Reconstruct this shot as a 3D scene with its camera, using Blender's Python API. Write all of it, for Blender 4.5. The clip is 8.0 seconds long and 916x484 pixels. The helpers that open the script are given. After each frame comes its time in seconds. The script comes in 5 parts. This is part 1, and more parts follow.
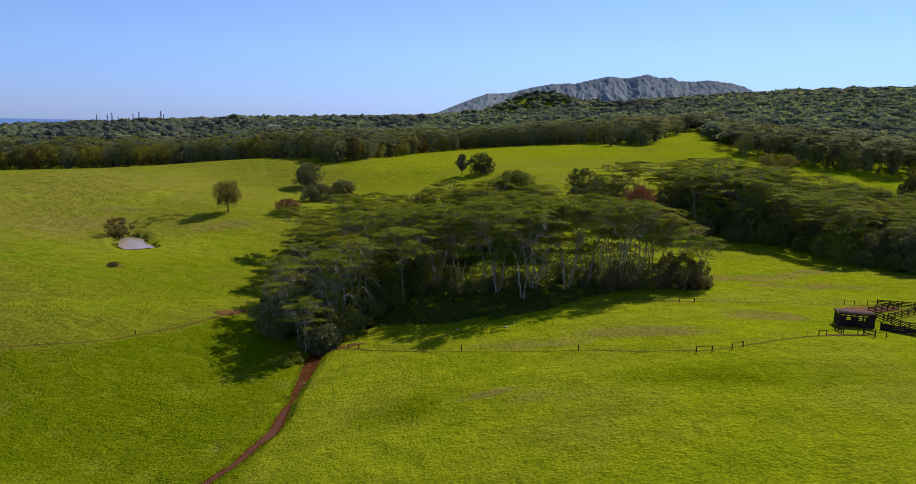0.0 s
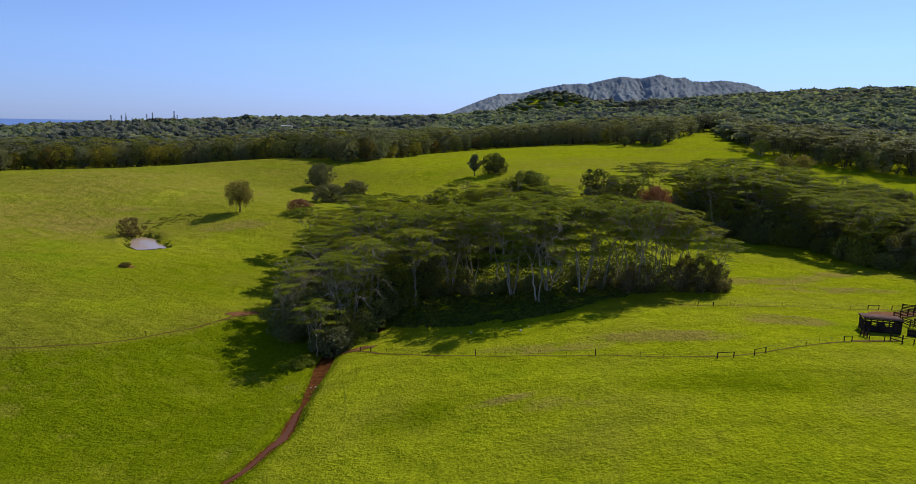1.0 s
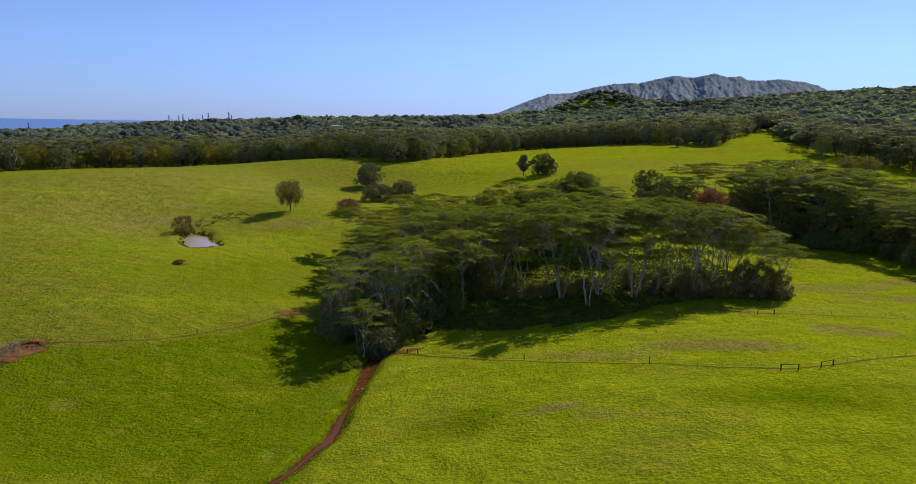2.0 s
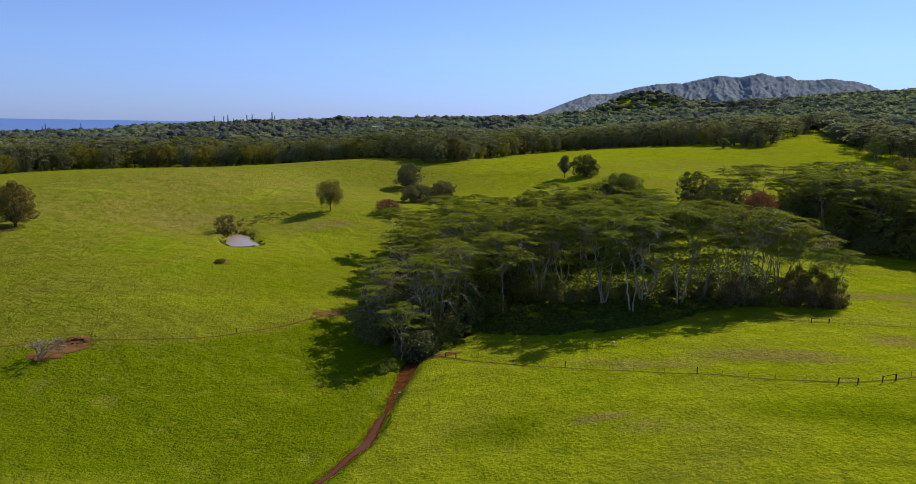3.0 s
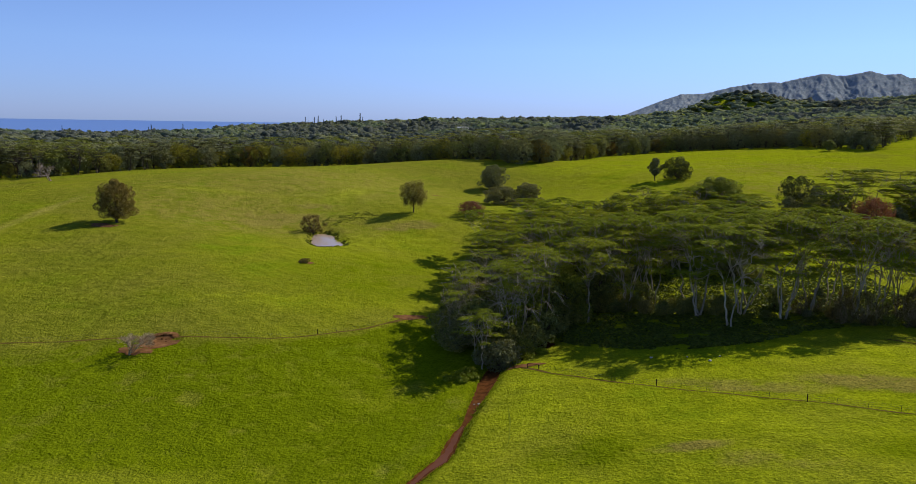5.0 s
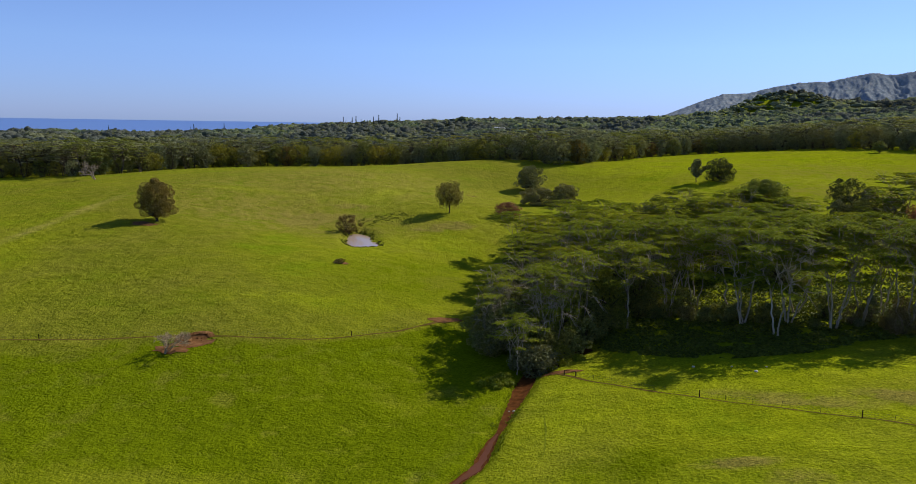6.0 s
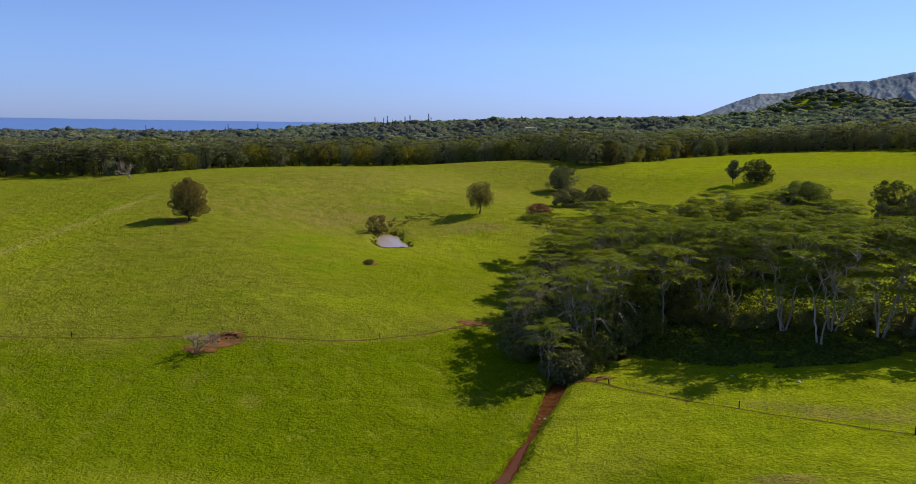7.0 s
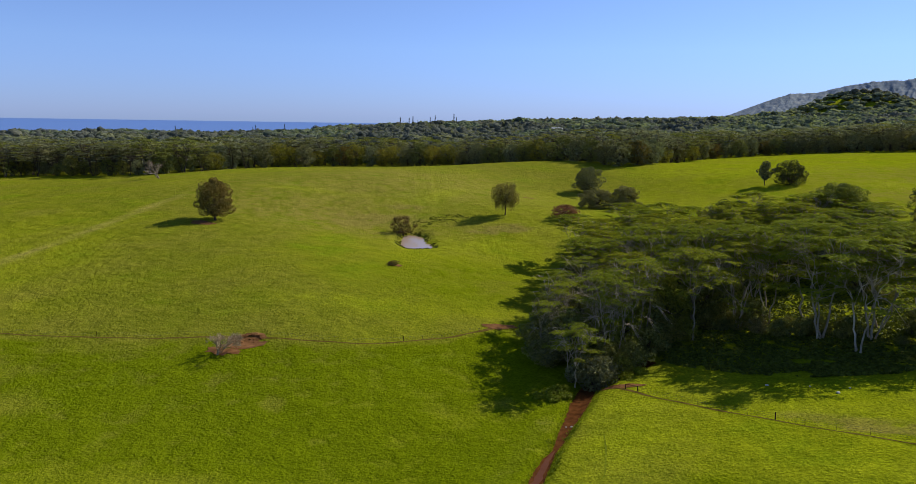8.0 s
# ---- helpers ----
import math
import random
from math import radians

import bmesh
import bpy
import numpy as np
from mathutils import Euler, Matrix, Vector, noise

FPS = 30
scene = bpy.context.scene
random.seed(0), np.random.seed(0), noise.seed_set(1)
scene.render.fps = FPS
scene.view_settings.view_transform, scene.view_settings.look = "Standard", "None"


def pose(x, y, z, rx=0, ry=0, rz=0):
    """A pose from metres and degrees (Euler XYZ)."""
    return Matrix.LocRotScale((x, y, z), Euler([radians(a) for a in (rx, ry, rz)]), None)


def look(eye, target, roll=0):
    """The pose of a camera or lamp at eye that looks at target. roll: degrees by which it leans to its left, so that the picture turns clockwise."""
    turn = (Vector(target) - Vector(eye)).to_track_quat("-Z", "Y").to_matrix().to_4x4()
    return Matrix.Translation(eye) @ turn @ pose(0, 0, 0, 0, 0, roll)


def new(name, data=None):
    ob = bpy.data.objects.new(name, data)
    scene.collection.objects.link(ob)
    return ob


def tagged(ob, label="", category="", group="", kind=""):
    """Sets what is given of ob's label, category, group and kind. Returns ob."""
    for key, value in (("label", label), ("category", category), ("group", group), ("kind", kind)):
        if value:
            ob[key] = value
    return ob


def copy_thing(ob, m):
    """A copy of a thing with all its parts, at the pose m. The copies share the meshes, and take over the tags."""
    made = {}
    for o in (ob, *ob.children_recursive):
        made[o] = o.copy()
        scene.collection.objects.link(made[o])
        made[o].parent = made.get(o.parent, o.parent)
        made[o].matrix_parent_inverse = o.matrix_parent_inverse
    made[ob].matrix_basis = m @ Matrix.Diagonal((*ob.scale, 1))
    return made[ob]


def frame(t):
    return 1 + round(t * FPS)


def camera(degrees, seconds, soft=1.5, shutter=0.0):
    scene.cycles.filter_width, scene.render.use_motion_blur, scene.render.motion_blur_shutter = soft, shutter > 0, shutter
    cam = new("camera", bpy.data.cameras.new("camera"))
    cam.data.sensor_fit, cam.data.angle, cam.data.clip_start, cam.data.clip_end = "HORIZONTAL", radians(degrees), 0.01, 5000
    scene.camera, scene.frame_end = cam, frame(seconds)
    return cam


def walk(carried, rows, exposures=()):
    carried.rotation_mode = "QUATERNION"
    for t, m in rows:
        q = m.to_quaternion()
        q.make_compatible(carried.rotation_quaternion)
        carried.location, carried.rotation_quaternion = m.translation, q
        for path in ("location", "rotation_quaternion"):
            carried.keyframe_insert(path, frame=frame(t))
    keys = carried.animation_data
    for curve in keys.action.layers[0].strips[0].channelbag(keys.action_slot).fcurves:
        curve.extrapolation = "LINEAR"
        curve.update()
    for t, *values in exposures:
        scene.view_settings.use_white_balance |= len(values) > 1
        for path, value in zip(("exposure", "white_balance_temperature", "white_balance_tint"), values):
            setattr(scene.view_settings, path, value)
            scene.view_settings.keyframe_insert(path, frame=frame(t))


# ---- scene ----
cam = camera(67.06, 8.0, soft=0.6)
# seconds, eye, target, roll
PATH = [
    (0.0, (0.00, 0.00, 50.00), (0.00, 98.40, 32.21), 0.97),
    (0.5, (-0.26, 1.20, 49.92), (-0.51, 99.61, 32.16), 0.96),
    (1.0, (-0.52, 2.41, 49.85), (-2.16, 100.81, 32.08), 0.96),
    (1.5, (-0.78, 3.63, 49.79), (-5.91, 101.89, 31.96), 0.93),
    (3.0, (-1.54, 7.28, 49.64), (-15.53, 104.68, 31.79), 0.90),
    (3.5, (-1.81, 8.52, 49.61), (-18.80, 105.43, 31.72), 0.89),
    (4.0, (-2.10, 9.78, 49.59), (-22.04, 106.13, 31.69), 0.86),
    (4.5, (-2.42, 11.05, 49.57), (-25.33, 106.74, 31.68), 0.85),
    (6.0, (-3.51, 14.87, 49.52), (-34.10, 108.36, 31.57), 0.88),
    (6.5, (-3.93, 16.11, 49.50), (-36.79, 108.83, 31.52), 0.89),
    (7.0, (-4.39, 17.32, 49.45), (-39.10, 109.36, 31.45), 0.87),
    (7.5, (-4.89, 18.50, 49.39), (-41.41, 109.84, 31.42), 0.84),
    (8.0, (-5.41, 19.66, 49.32), (-43.42, 110.38, 31.33), 0.84),
]
walk(cam, [(t, look(eye, target, roll)) for t, eye, target, roll in PATH])

# ---- world, sun, exposure ----
SUN_SIDE, SUN_UP = 38.0, 38.0  # degrees clockwise from +y, degrees above the horizon
world = bpy.data.worlds.new("sky")
scene.world = world
world.use_nodes = True
wt = world.node_tree
sky = wt.nodes.new("ShaderNodeTexSky")
sky.sky_type, sky.sun_disc = "NISHITA", False
sky.sun_elevation, sky.sun_rotation = radians(SUN_UP), radians(SUN_SIDE)
sky.altitude, sky.air_density, sky.dust_density, sky.ozone_density = 100.0, 1.0, 0.0, 4.0
# clear maritime air: the sky stays blue down to the horizon
coord, split, grade = wt.nodes.new("ShaderNodeTexCoord"), wt.nodes.new("ShaderNodeSeparateXYZ"), wt.nodes.new("ShaderNodeValToRGB")
wt.links.new(coord.outputs["Generated"], split.inputs[0])
wt.links.new(split.outputs[2], grade.inputs[0])
grade.color_ramp.elements[0].position, grade.color_ramp.elements[0].color = 0.0, (0.40, 0.57, 1.30, 1)
grade.color_ramp.elements[1].position, grade.color_ramp.elements[1].color = 0.26, (0.98, 0.96, 1.16, 1)
low_sky = grade.color_ramp.elements.new(0.09)
low_sky.color = (0.69, 0.80, 1.27, 1)
zenith = grade.color_ramp.elements.new(0.9)
zenith.color = (0.90, 0.85, 0.82, 1)
tint = wt.nodes.new("ShaderNodeMix")
tint.data_type, tint.blend_type = "RGBA", "MULTIPLY"
tint.inputs[0].default_value = 1.0
wt.links.new(sky.outputs[0], tint.inputs[6])
wt.links.new(grade.outputs[0], tint.inputs[7])
wt.links.new(tint.outputs[2], wt.nodes["Background"].inputs[0])
wt.nodes["Background"].inputs[1].default_value = 0.112
sun = new("sun", bpy.data.lights.new("sun", "SUN"))
sun.data.energy, sun.data.angle, sun.data.color = 5.25, radians(0.5), (1.0, 0.93, 0.80)
toward = Vector((math.sin(radians(SUN_SIDE)) * math.cos(radians(SUN_UP)), math.cos(radians(SUN_SIDE)) * math.cos(radians(SUN_UP)), math.sin(radians(SUN_UP))))
sun.matrix_world = look(toward * 500, (0, 0, 0))
scene.view_settings.exposure = 0.0


# ---- lie of the land ----
SEA = -14.0
# broad swells and hollows of the pasture: x, y, spread, height
SWELLS = [(-30, 130, 45, -6.7), (-100, 110, 60, -4.0), (-170, 110, 70, -6.9), (-90, 190, 50, 5.4), (-140, 255, 35, -9.5),
          (-90, 275, 35, 2.3), (-190, 225, 60, 3.9), (-150, 340, 70, 5.1), (-250, 330, 80, 5.9), (-110, 430, 50, 8.2),
          (-75, 365, 45, -12.3), (15, 390, 80, 7.4), (40, 540, 120, 4.3), (200, 540, 120, 15.8), (230, 370, 90, -6.1),
          (110, 220, 60, -4.7), (20, 180, 50, -1.3), (-60, 225, 40, -11.9), (40, 105, 45, 7.1), (75, 125, 40, -3.3),
          (20, 50, 70, -2.0), (130, 100, 80, 6.9), (-70, 50, 45, -4.5), (285, 860, 160, 13)]
# wooded hills in the distance
HILLS = [(1500, 2400, 900, 140), (700, 1500, 420, 26), (195, 1650, 64, 43), (115, 1640, 45, 16), (275, 1670, 80, 8), (-380, 1480, 260, 10)]


def smooth(u):
    u = np.clip(u, 0.0, 1.0)
    return u * u * (3 - 2 * u)


def away(x, y, line):
    """The distance of places from a line of points, and how far along it (0 to 1) the nearest point lies."""
    best, along = np.full(np.shape(x), 1e9), np.zeros(np.shape(x))
    n = len(line) - 1
    for i in range(n):
        (ax, ay), (bx, by) = line[i][:2], line[i + 1][:2]
        u = np.clip(((x - ax) * (bx - ax) + (y - ay) * (by - ay)) / ((bx - ax) ** 2 + (by - ay) ** 2), 0, 1)
        d = np.hypot(x - ax - u * (bx - ax), y - ay - u * (by - ay))
        along = np.where(d < best, (i + u) / n, along)
        best = np.minimum(best, d)
    return best, along


def swell(x, y):
    """The land without its small cuts."""
    x, y = np.asarray(x, float), np.asarray(y, float)
    z = np.full(np.broadcast(x, y).shape, 8.0)
    for cx, cy, s, h in SWELLS + HILLS:
        z = z + h * np.exp(-((x - cx) ** 2 + (y - cy) ** 2) / (2.0 * s * s))
    c = 0.707 * (y - x)
    side = np.degrees(np.arctan2(x, np.maximum(y, 1.0)))
    z = z - 14 * smooth((c - 550) / 1200) * smooth((-20 - side) / 22)
    return z - 50 * smooth((c - 2000) / 400)


# ---- materials ----
def material(name, rough=0.8, metal=0.0):
    m = bpy.data.materials.new(name)
    m.use_nodes = True
    nt = m.node_tree
    b = nt.nodes["Principled BSDF"]
    b.inputs["Roughness"].default_value, b.inputs["Metallic"].default_value = rough, metal
    b.inputs["Specular IOR Level"].default_value = 0.25
    return m, nt, b


def node(nt, kind, **sets):
    n = nt.nodes.new(kind)
    for key, value in sets.items():
        n.inputs[key.replace("_", " ")].default_value = value
    return n


def ramp(nt, source, stops):
    r = nt.nodes.new("ShaderNodeValToRGB")
    r.color_ramp.elements[0].position, r.color_ramp.elements[0].color = stops[0][0], (*stops[0][1], 1)
    r.color_ramp.elements[1].position, r.color_ramp.elements[1].color = stops[-1][0], (*stops[-1][1], 1)
    for p, c in stops[1:-1]:
        e = r.color_ramp.elements.new(p)
        e.color = (*c, 1)
    nt.links.new(source, r.inputs[0])
    return r.outputs[0]


def mixed(nt, fac, a, b, kind="MIX"):
    m = nt.nodes.new("ShaderNodeMix")
    m.data_type, m.blend_type = "RGBA", kind
    for value, socket in ((fac, m.inputs[0]), (a, m.inputs[6]), (b, m.inputs[7])):
        if isinstance(value, bpy.types.NodeSocket):
            nt.links.new(value, socket)
        else:
            socket.default_value = value if isinstance(value, float) else (*value, 1)
    return m.outputs[2]


def noise_of(nt, scale, detail=4.0, rough=0.55, stretch=(1, 1, 1), coords="Object", offset=0.0):
    tc = nt.nodes.new("ShaderNodeTexCoord")
    mp = nt.nodes.new("ShaderNodeMapping")
    mp.inputs["Scale"].default_value = stretch
    mp.inputs["Location"].default_value = (offset, offset * 0.7, 0)
    nt.links.new(tc.outputs[coords], mp.inputs[0])
    n = node(nt, "ShaderNodeTexNoise", Scale=scale, Detail=detail, Roughness=rough)
    nt.links.new(mp.outputs[0], n.inputs["Vector"])
    return n.outputs["Fac"]


def bumped(nt, b, height, strength, distance):
    bp = node(nt, "ShaderNodeBump", Strength=strength, Distance=distance)
    nt.links.new(height, bp.inputs["Height"])
    nt.links.new(bp.outputs[0], b.inputs["Normal"])


def surface(name, dark, light, scale=2.0, rough=0.85, metal=0.0, bump=0.3, depth=0.02, stretch=(1, 1, 1), fine=12.0):
    """A solid surface with colour that varies at two scales, and relief."""
    m, nt, b = material(name, rough, metal)
    b.inputs["Specular IOR Level"].default_value = 0.03 if rough >= 0.85 else 0.25
    n1, n2 = noise_of(nt, scale, stretch=stretch), noise_of(nt, scale * fine, 3.0, stretch=stretch, offset=7.0)
    c = ramp(nt, n1, [(0.3, dark), (0.7, light)])
    c = mixed(nt, 0.5, c, ramp(nt, n2, [(0.25, (0.45, 0.45, 0.45)), (0.75, (1, 1, 1))]), "MULTIPLY")
    nt.links.new(c, b.inputs["Base Color"])
    bumped(nt, b, n2, bump, depth)
    return m


def leafy(name, dark, light, gleam=0.25, passing=0.42, by_crown=False):
    """Leaves: each one its own shade, each tree its own tone, some light let through."""
    m, nt, b = material(name, 0.55)
    b.inputs["Specular IOR Level"].default_value = gleam
    geo, info = nt.nodes.new("ShaderNodeNewGeometry"), nt.nodes.new("ShaderNodeObjectInfo")
    pick = geo.outputs["Random Per Island"]
    if by_crown:  # in massed woodland the shade goes by the crown more than by the leaf
        crown = nt.nodes.new("ShaderNodeAttribute")
        crown.attribute_name = "tone"
        blend = nt.nodes.new("ShaderNodeMix")
        blend.inputs[0].default_value = 0.8
        nt.links.new(pick, blend.inputs[2])
        nt.links.new(crown.outputs["Fac"], blend.inputs[3])
        pick = blend.outputs[0]
        clump = noise_of(nt, 0.55, 5.0, 0.75)
        bumped(nt, b, clump, 1.0, 1.3)
    low = tuple(d + 0.35 * (l - d) for d, l in zip(dark, light))
    c = ramp(nt, pick, [(0.0, low), (0.75, light), (1.0, tuple(min(1, v * 1.2) for v in light))])
    tone = ramp(nt, info.outputs["Random"], [(0.0, (0.72, 0.74, 0.7)), (0.5, (0.95, 0.95, 0.9)), (1.0, (1.0, 0.9, 0.72))])
    c = mixed(nt, 1.0, c, tone, "MULTIPLY")
    c = mixed(nt, 1.0, c, ramp(nt, noise_of(nt, 0.45, 3.0, offset=3.0), [(0.32, (0.74, 0.78, 0.8)), (0.66, (1.12, 1.08, 1.0))]), "MULTIPLY")
    # hollows of the clump relief coloured dark, painting leaf self-shade onto smooth lumps
    if by_crown:
        c = mixed(nt, 0.9, c, ramp(nt, clump, [(0.36, (0.58, 0.61, 0.64)), (0.62, (1.35, 1.33, 1.25))]), "MULTIPLY")
    nt.links.new(c, b.inputs["Base Color"])
    tr = nt.nodes.new("ShaderNodeBsdfTranslucent")
    nt.links.new(mixed(nt, 1.0, c, (1.0, 1.0, 0.45), "MULTIPLY"), tr.inputs[0])
    mx = nt.nodes.new("ShaderNodeMixShader")
    mx.inputs[0].default_value = passing
    nt.links.new(b.outputs[0], mx.inputs[1])
    nt.links.new(tr.outputs[0], mx.inputs[2])
    nt.links.new(mx.outputs[0], nt.nodes["Material Output"].inputs[0])
    return m


def grass_material():
    m, nt, b = material("pasture grass", 0.9)
    b.inputs["Specular IOR Level"].default_value = 0.0
    broad = noise_of(nt, 0.011, 3.0, 0.5)
    patch = noise_of(nt, 0.045, 6.0, 0.62, offset=31.0)
    blot = noise_of(nt, 0.19, 5.0, 0.65, offset=3.0)
    tuft = noise_of(nt, 2.3, 4.0, 0.66, stretch=(0.9, 1.05, 1), offset=11.0)
    streak = noise_of(nt, 0.7, 6.0, 0.7, stretch=(0.5, 1.2, 1), offset=5.0)
    # the paddock beyond the creek is lush, the one on the rise more yellow
    tc, sep = nt.nodes.new("ShaderNodeTexCoord"), nt.nodes.new("ShaderNodeSeparateXYZ")
    nt.links.new(tc.outputs["Object"], sep.inputs[0])
    side = nt.nodes.new("ShaderNodeMapRange")
    side.inputs[1].default_value, side.inputs[2].default_value = -120.0, 40.0
    nt.links.new(sep.outputs[0], side.inputs[0])
    mixin = nt.nodes.new("ShaderNodeMath")
    mixin.operation = "MULTIPLY_ADD"
    mixin.inputs[1].default_value = 1.1
    nt.links.new(broad, mixin.inputs[0])
    shift = nt.nodes.new("ShaderNodeMath")
    shift.operation = "MULTIPLY_ADD"
    shift.inputs[1].default_value, shift.inputs[2].default_value = 0.55, -0.32
    nt.links.new(side.outputs[0], shift.inputs[0])
    nt.links.new(shift.outputs[0], mixin.inputs[2])
    c = ramp(nt, mixin.outputs[0], [(0.18, (0.167, 0.181, 0.017)), (0.5, (0.216, 0.242, 0.012)), (0.82, (0.229, 0.265, 0.009))])
    c = mixed(nt, ramp(nt, patch, [(0.48, (0, 0, 0)), (0.70, (0.5, 0.5, 0.5))]), c, (0.208, 0.190, 0.034))
    c = mixed(nt, ramp(nt, patch, [(0.28, (0.75, 0.75, 0.75)), (0.45, (0, 0, 0))]), c, (0.150, 0.215, 0.008))
    layer = nt.nodes.new("ShaderNodeAttribute")
    layer.attribute_name = "dryness"
    rag = nt.nodes.new("ShaderNodeMath")
    rag.operation = "MULTIPLY"
    nt.links.new(layer.outputs["Fac"], rag.inputs[0])
    nt.links.new(ramp(nt, blot, [(0.32, (0.1, 0.1, 0.1)), (0.62, (1.5, 1.5, 1.5))]), rag.inputs[1])
    c = mixed(nt, ramp(nt, rag.outputs[0], [(0.12, (0, 0, 0)), (0.65, (0.95, 0.95, 0.95))]), c, (0.212, 0.182, 0.045))
    fresh_at = nt.nodes.new("ShaderNodeAttribute")
    fresh_at.attribute_name = "fresh"
    young = nt.nodes.new("ShaderNodeMath")
    young.operation = "MULTIPLY"
    nt.links.new(fresh_at.outputs["Fac"], young.inputs[0])
    nt.links.new(ramp(nt, blot, [(0.3, (0.2, 0.2, 0.2)), (0.65, (0.95, 0.95, 0.95))]), young.inputs[1])
    c = mixed(nt, young.outputs[0], c, (0.275, 0.325, 0.012))
    worn_at = nt.nodes.new("ShaderNodeAttribute")
    worn_at.attribute_name = "wear"
    c = mixed(nt, worn_at.outputs["Fac"], c, (0.310, 0.270, 0.075))
    lush = nt.nodes.new("ShaderNodeMath")
    lush.operation = "MULTIPLY"
    lush.inputs[1].default_value = -1.0
    nt.links.new(rag.outputs[0], lush.inputs[0])
    c = mixed(nt, ramp(nt, lush.outputs[0], [(0.08, (0, 0, 0)), (0.6, (0.9, 0.9, 0.9))]), c, (0.115, 0.152, 0.003))
    c = mixed(nt, 0.6, c, ramp(nt, blot, [(0.3, (0.70, 0.74, 0.66)), (0.6, (1.08, 1.05, 1.0))]), "MULTIPLY")
    c = mixed(nt, 0.24, c, ramp(nt, streak, [(0.36, (0.58, 0.62, 0.5)), (0.58, (1.16, 1.14, 1.0))]), "MULTIPLY")
    blade = noise_of(nt, 4.2, 3.0, 0.7, stretch=(0.7, 1.3, 1), offset=17.0)
    c = mixed(nt, 0.46, c, ramp(nt, tuft, [(0.38, (0.42, 0.46, 0.36)), (0.50, (0.95, 0.96, 0.9)), (0.62, (1.3, 1.26, 1.0))]), "MULTIPLY")
    c = mixed(nt, 0.38, c, ramp(nt, blade, [(0.36, (0.45, 0.48, 0.4)), (0.62, (1.4, 1.38, 1.1))]), "MULTIPLY")
    nt.links.new(c, b.inputs["Base Color"])
    bumped(nt, b, tuft, 1.0, 0.34)
    hummock = node(nt, "ShaderNodeBump", Strength=1.0, Distance=1.1)
    nt.links.new(blot, hummock.inputs["Height"])
    nt.links.new(hummock.outputs[0], b.inputs["Normal"].links[0].from_node.inputs["Normal"])
    return m


def water_material(name, color, rough, wave, strength, gloss=0.5):
    m, nt, b = material(name, rough)
    b.inputs["Base Color"].default_value = (*color, 1)
    b.inputs["IOR"].default_value, b.inputs["Specular IOR Level"].default_value = 1.33, gloss
    n = noise_of(nt, wave, 3.0)
    bumped(nt, b, n, strength, 0.05)
    return m


GRASS = grass_material()
DIRT = surface("red earth", (0.12, 0.052, 0.018), (0.25, 0.125, 0.052), 0.8, 0.95, bump=0.5, depth=0.08, fine=6)
RUT = surface("pressed grass", (0.125, 0.155, 0.006), (0.215, 0.245, 0.011), 0.5, 0.95, bump=0.7, depth=0.2, fine=5)
MUD = surface("wet mud", (0.060, 0.020, 0.005), (0.150, 0.056, 0.015), 0.9, 0.9, bump=0.5, depth=0.06, fine=7)
CREEK_WATER = water_material("muddy creek water", (0.115, 0.040, 0.016), 0.4, 1.5, 0.3, 0.10)
POND_WATER = water_material("silty pond water", (0.35, 0.255, 0.185), 0.12, 0.8, 0.06)
SEA_WATER = water_material("sea water", (0.10, 0.19, 0.46), 0.5, 0.02, 0.3)
PALE_BARK = surface("pale smooth bark", (0.24, 0.19, 0.13), (0.60, 0.51, 0.38), 0.6, 0.85, stretch=(1, 1, 0.25), bump=0.3)
BROWN_BARK = surface("brown rough bark", (0.055, 0.042, 0.032), (0.13, 0.10, 0.08), 1.5, 0.95, stretch=(1, 1, 0.3), bump=0.6)
DEAD_BARK = surface("bleached dead wood", (0.20, 0.15, 0.11), (0.38, 0.31, 0.245), 1.5, 0.9, stretch=(1, 1, 0.3))
TWIGS = surface("grey-brown bare twigs", (0.27, 0.20, 0.12), (0.52, 0.41, 0.27), 1.5, 0.9)
TIMBER = surface("dark weathered timber", (0.022, 0.015, 0.012), (0.060, 0.040, 0.030), 1.2, 0.85, stretch=(1, 1, 0.3), bump=0.4)
RED_TIMBER = surface("reddish rail timber", (0.050, 0.022, 0.014), (0.11, 0.055, 0.035), 1.2, 0.85, bump=0.4)
ROOF_IRON = surface("rusty painted roof iron", (0.085, 0.048, 0.044), (0.140, 0.085, 0.078), 0.8, 0.92, 0.0, bump=0.2)
TRAIL = surface("trodden earth and grass", (0.085, 0.062, 0.010), (0.165, 0.110, 0.024), 0.7, 0.95, bump=0.5, depth=0.06, fine=5)
WIRE = surface("galvanised wire", (0.08, 0.07, 0.06), (0.15, 0.14, 0.13), 2.0, 0.7, 0.3)
POST_STEEL = surface("rusted steel post", (0.035, 0.025, 0.02), (0.09, 0.06, 0.045), 2.0, 0.8, 0.3)
ROCK = surface("pale boulder", (0.32, 0.31, 0.29), (0.58, 0.56, 0.52), 1.5, 0.9, bump=0.6)
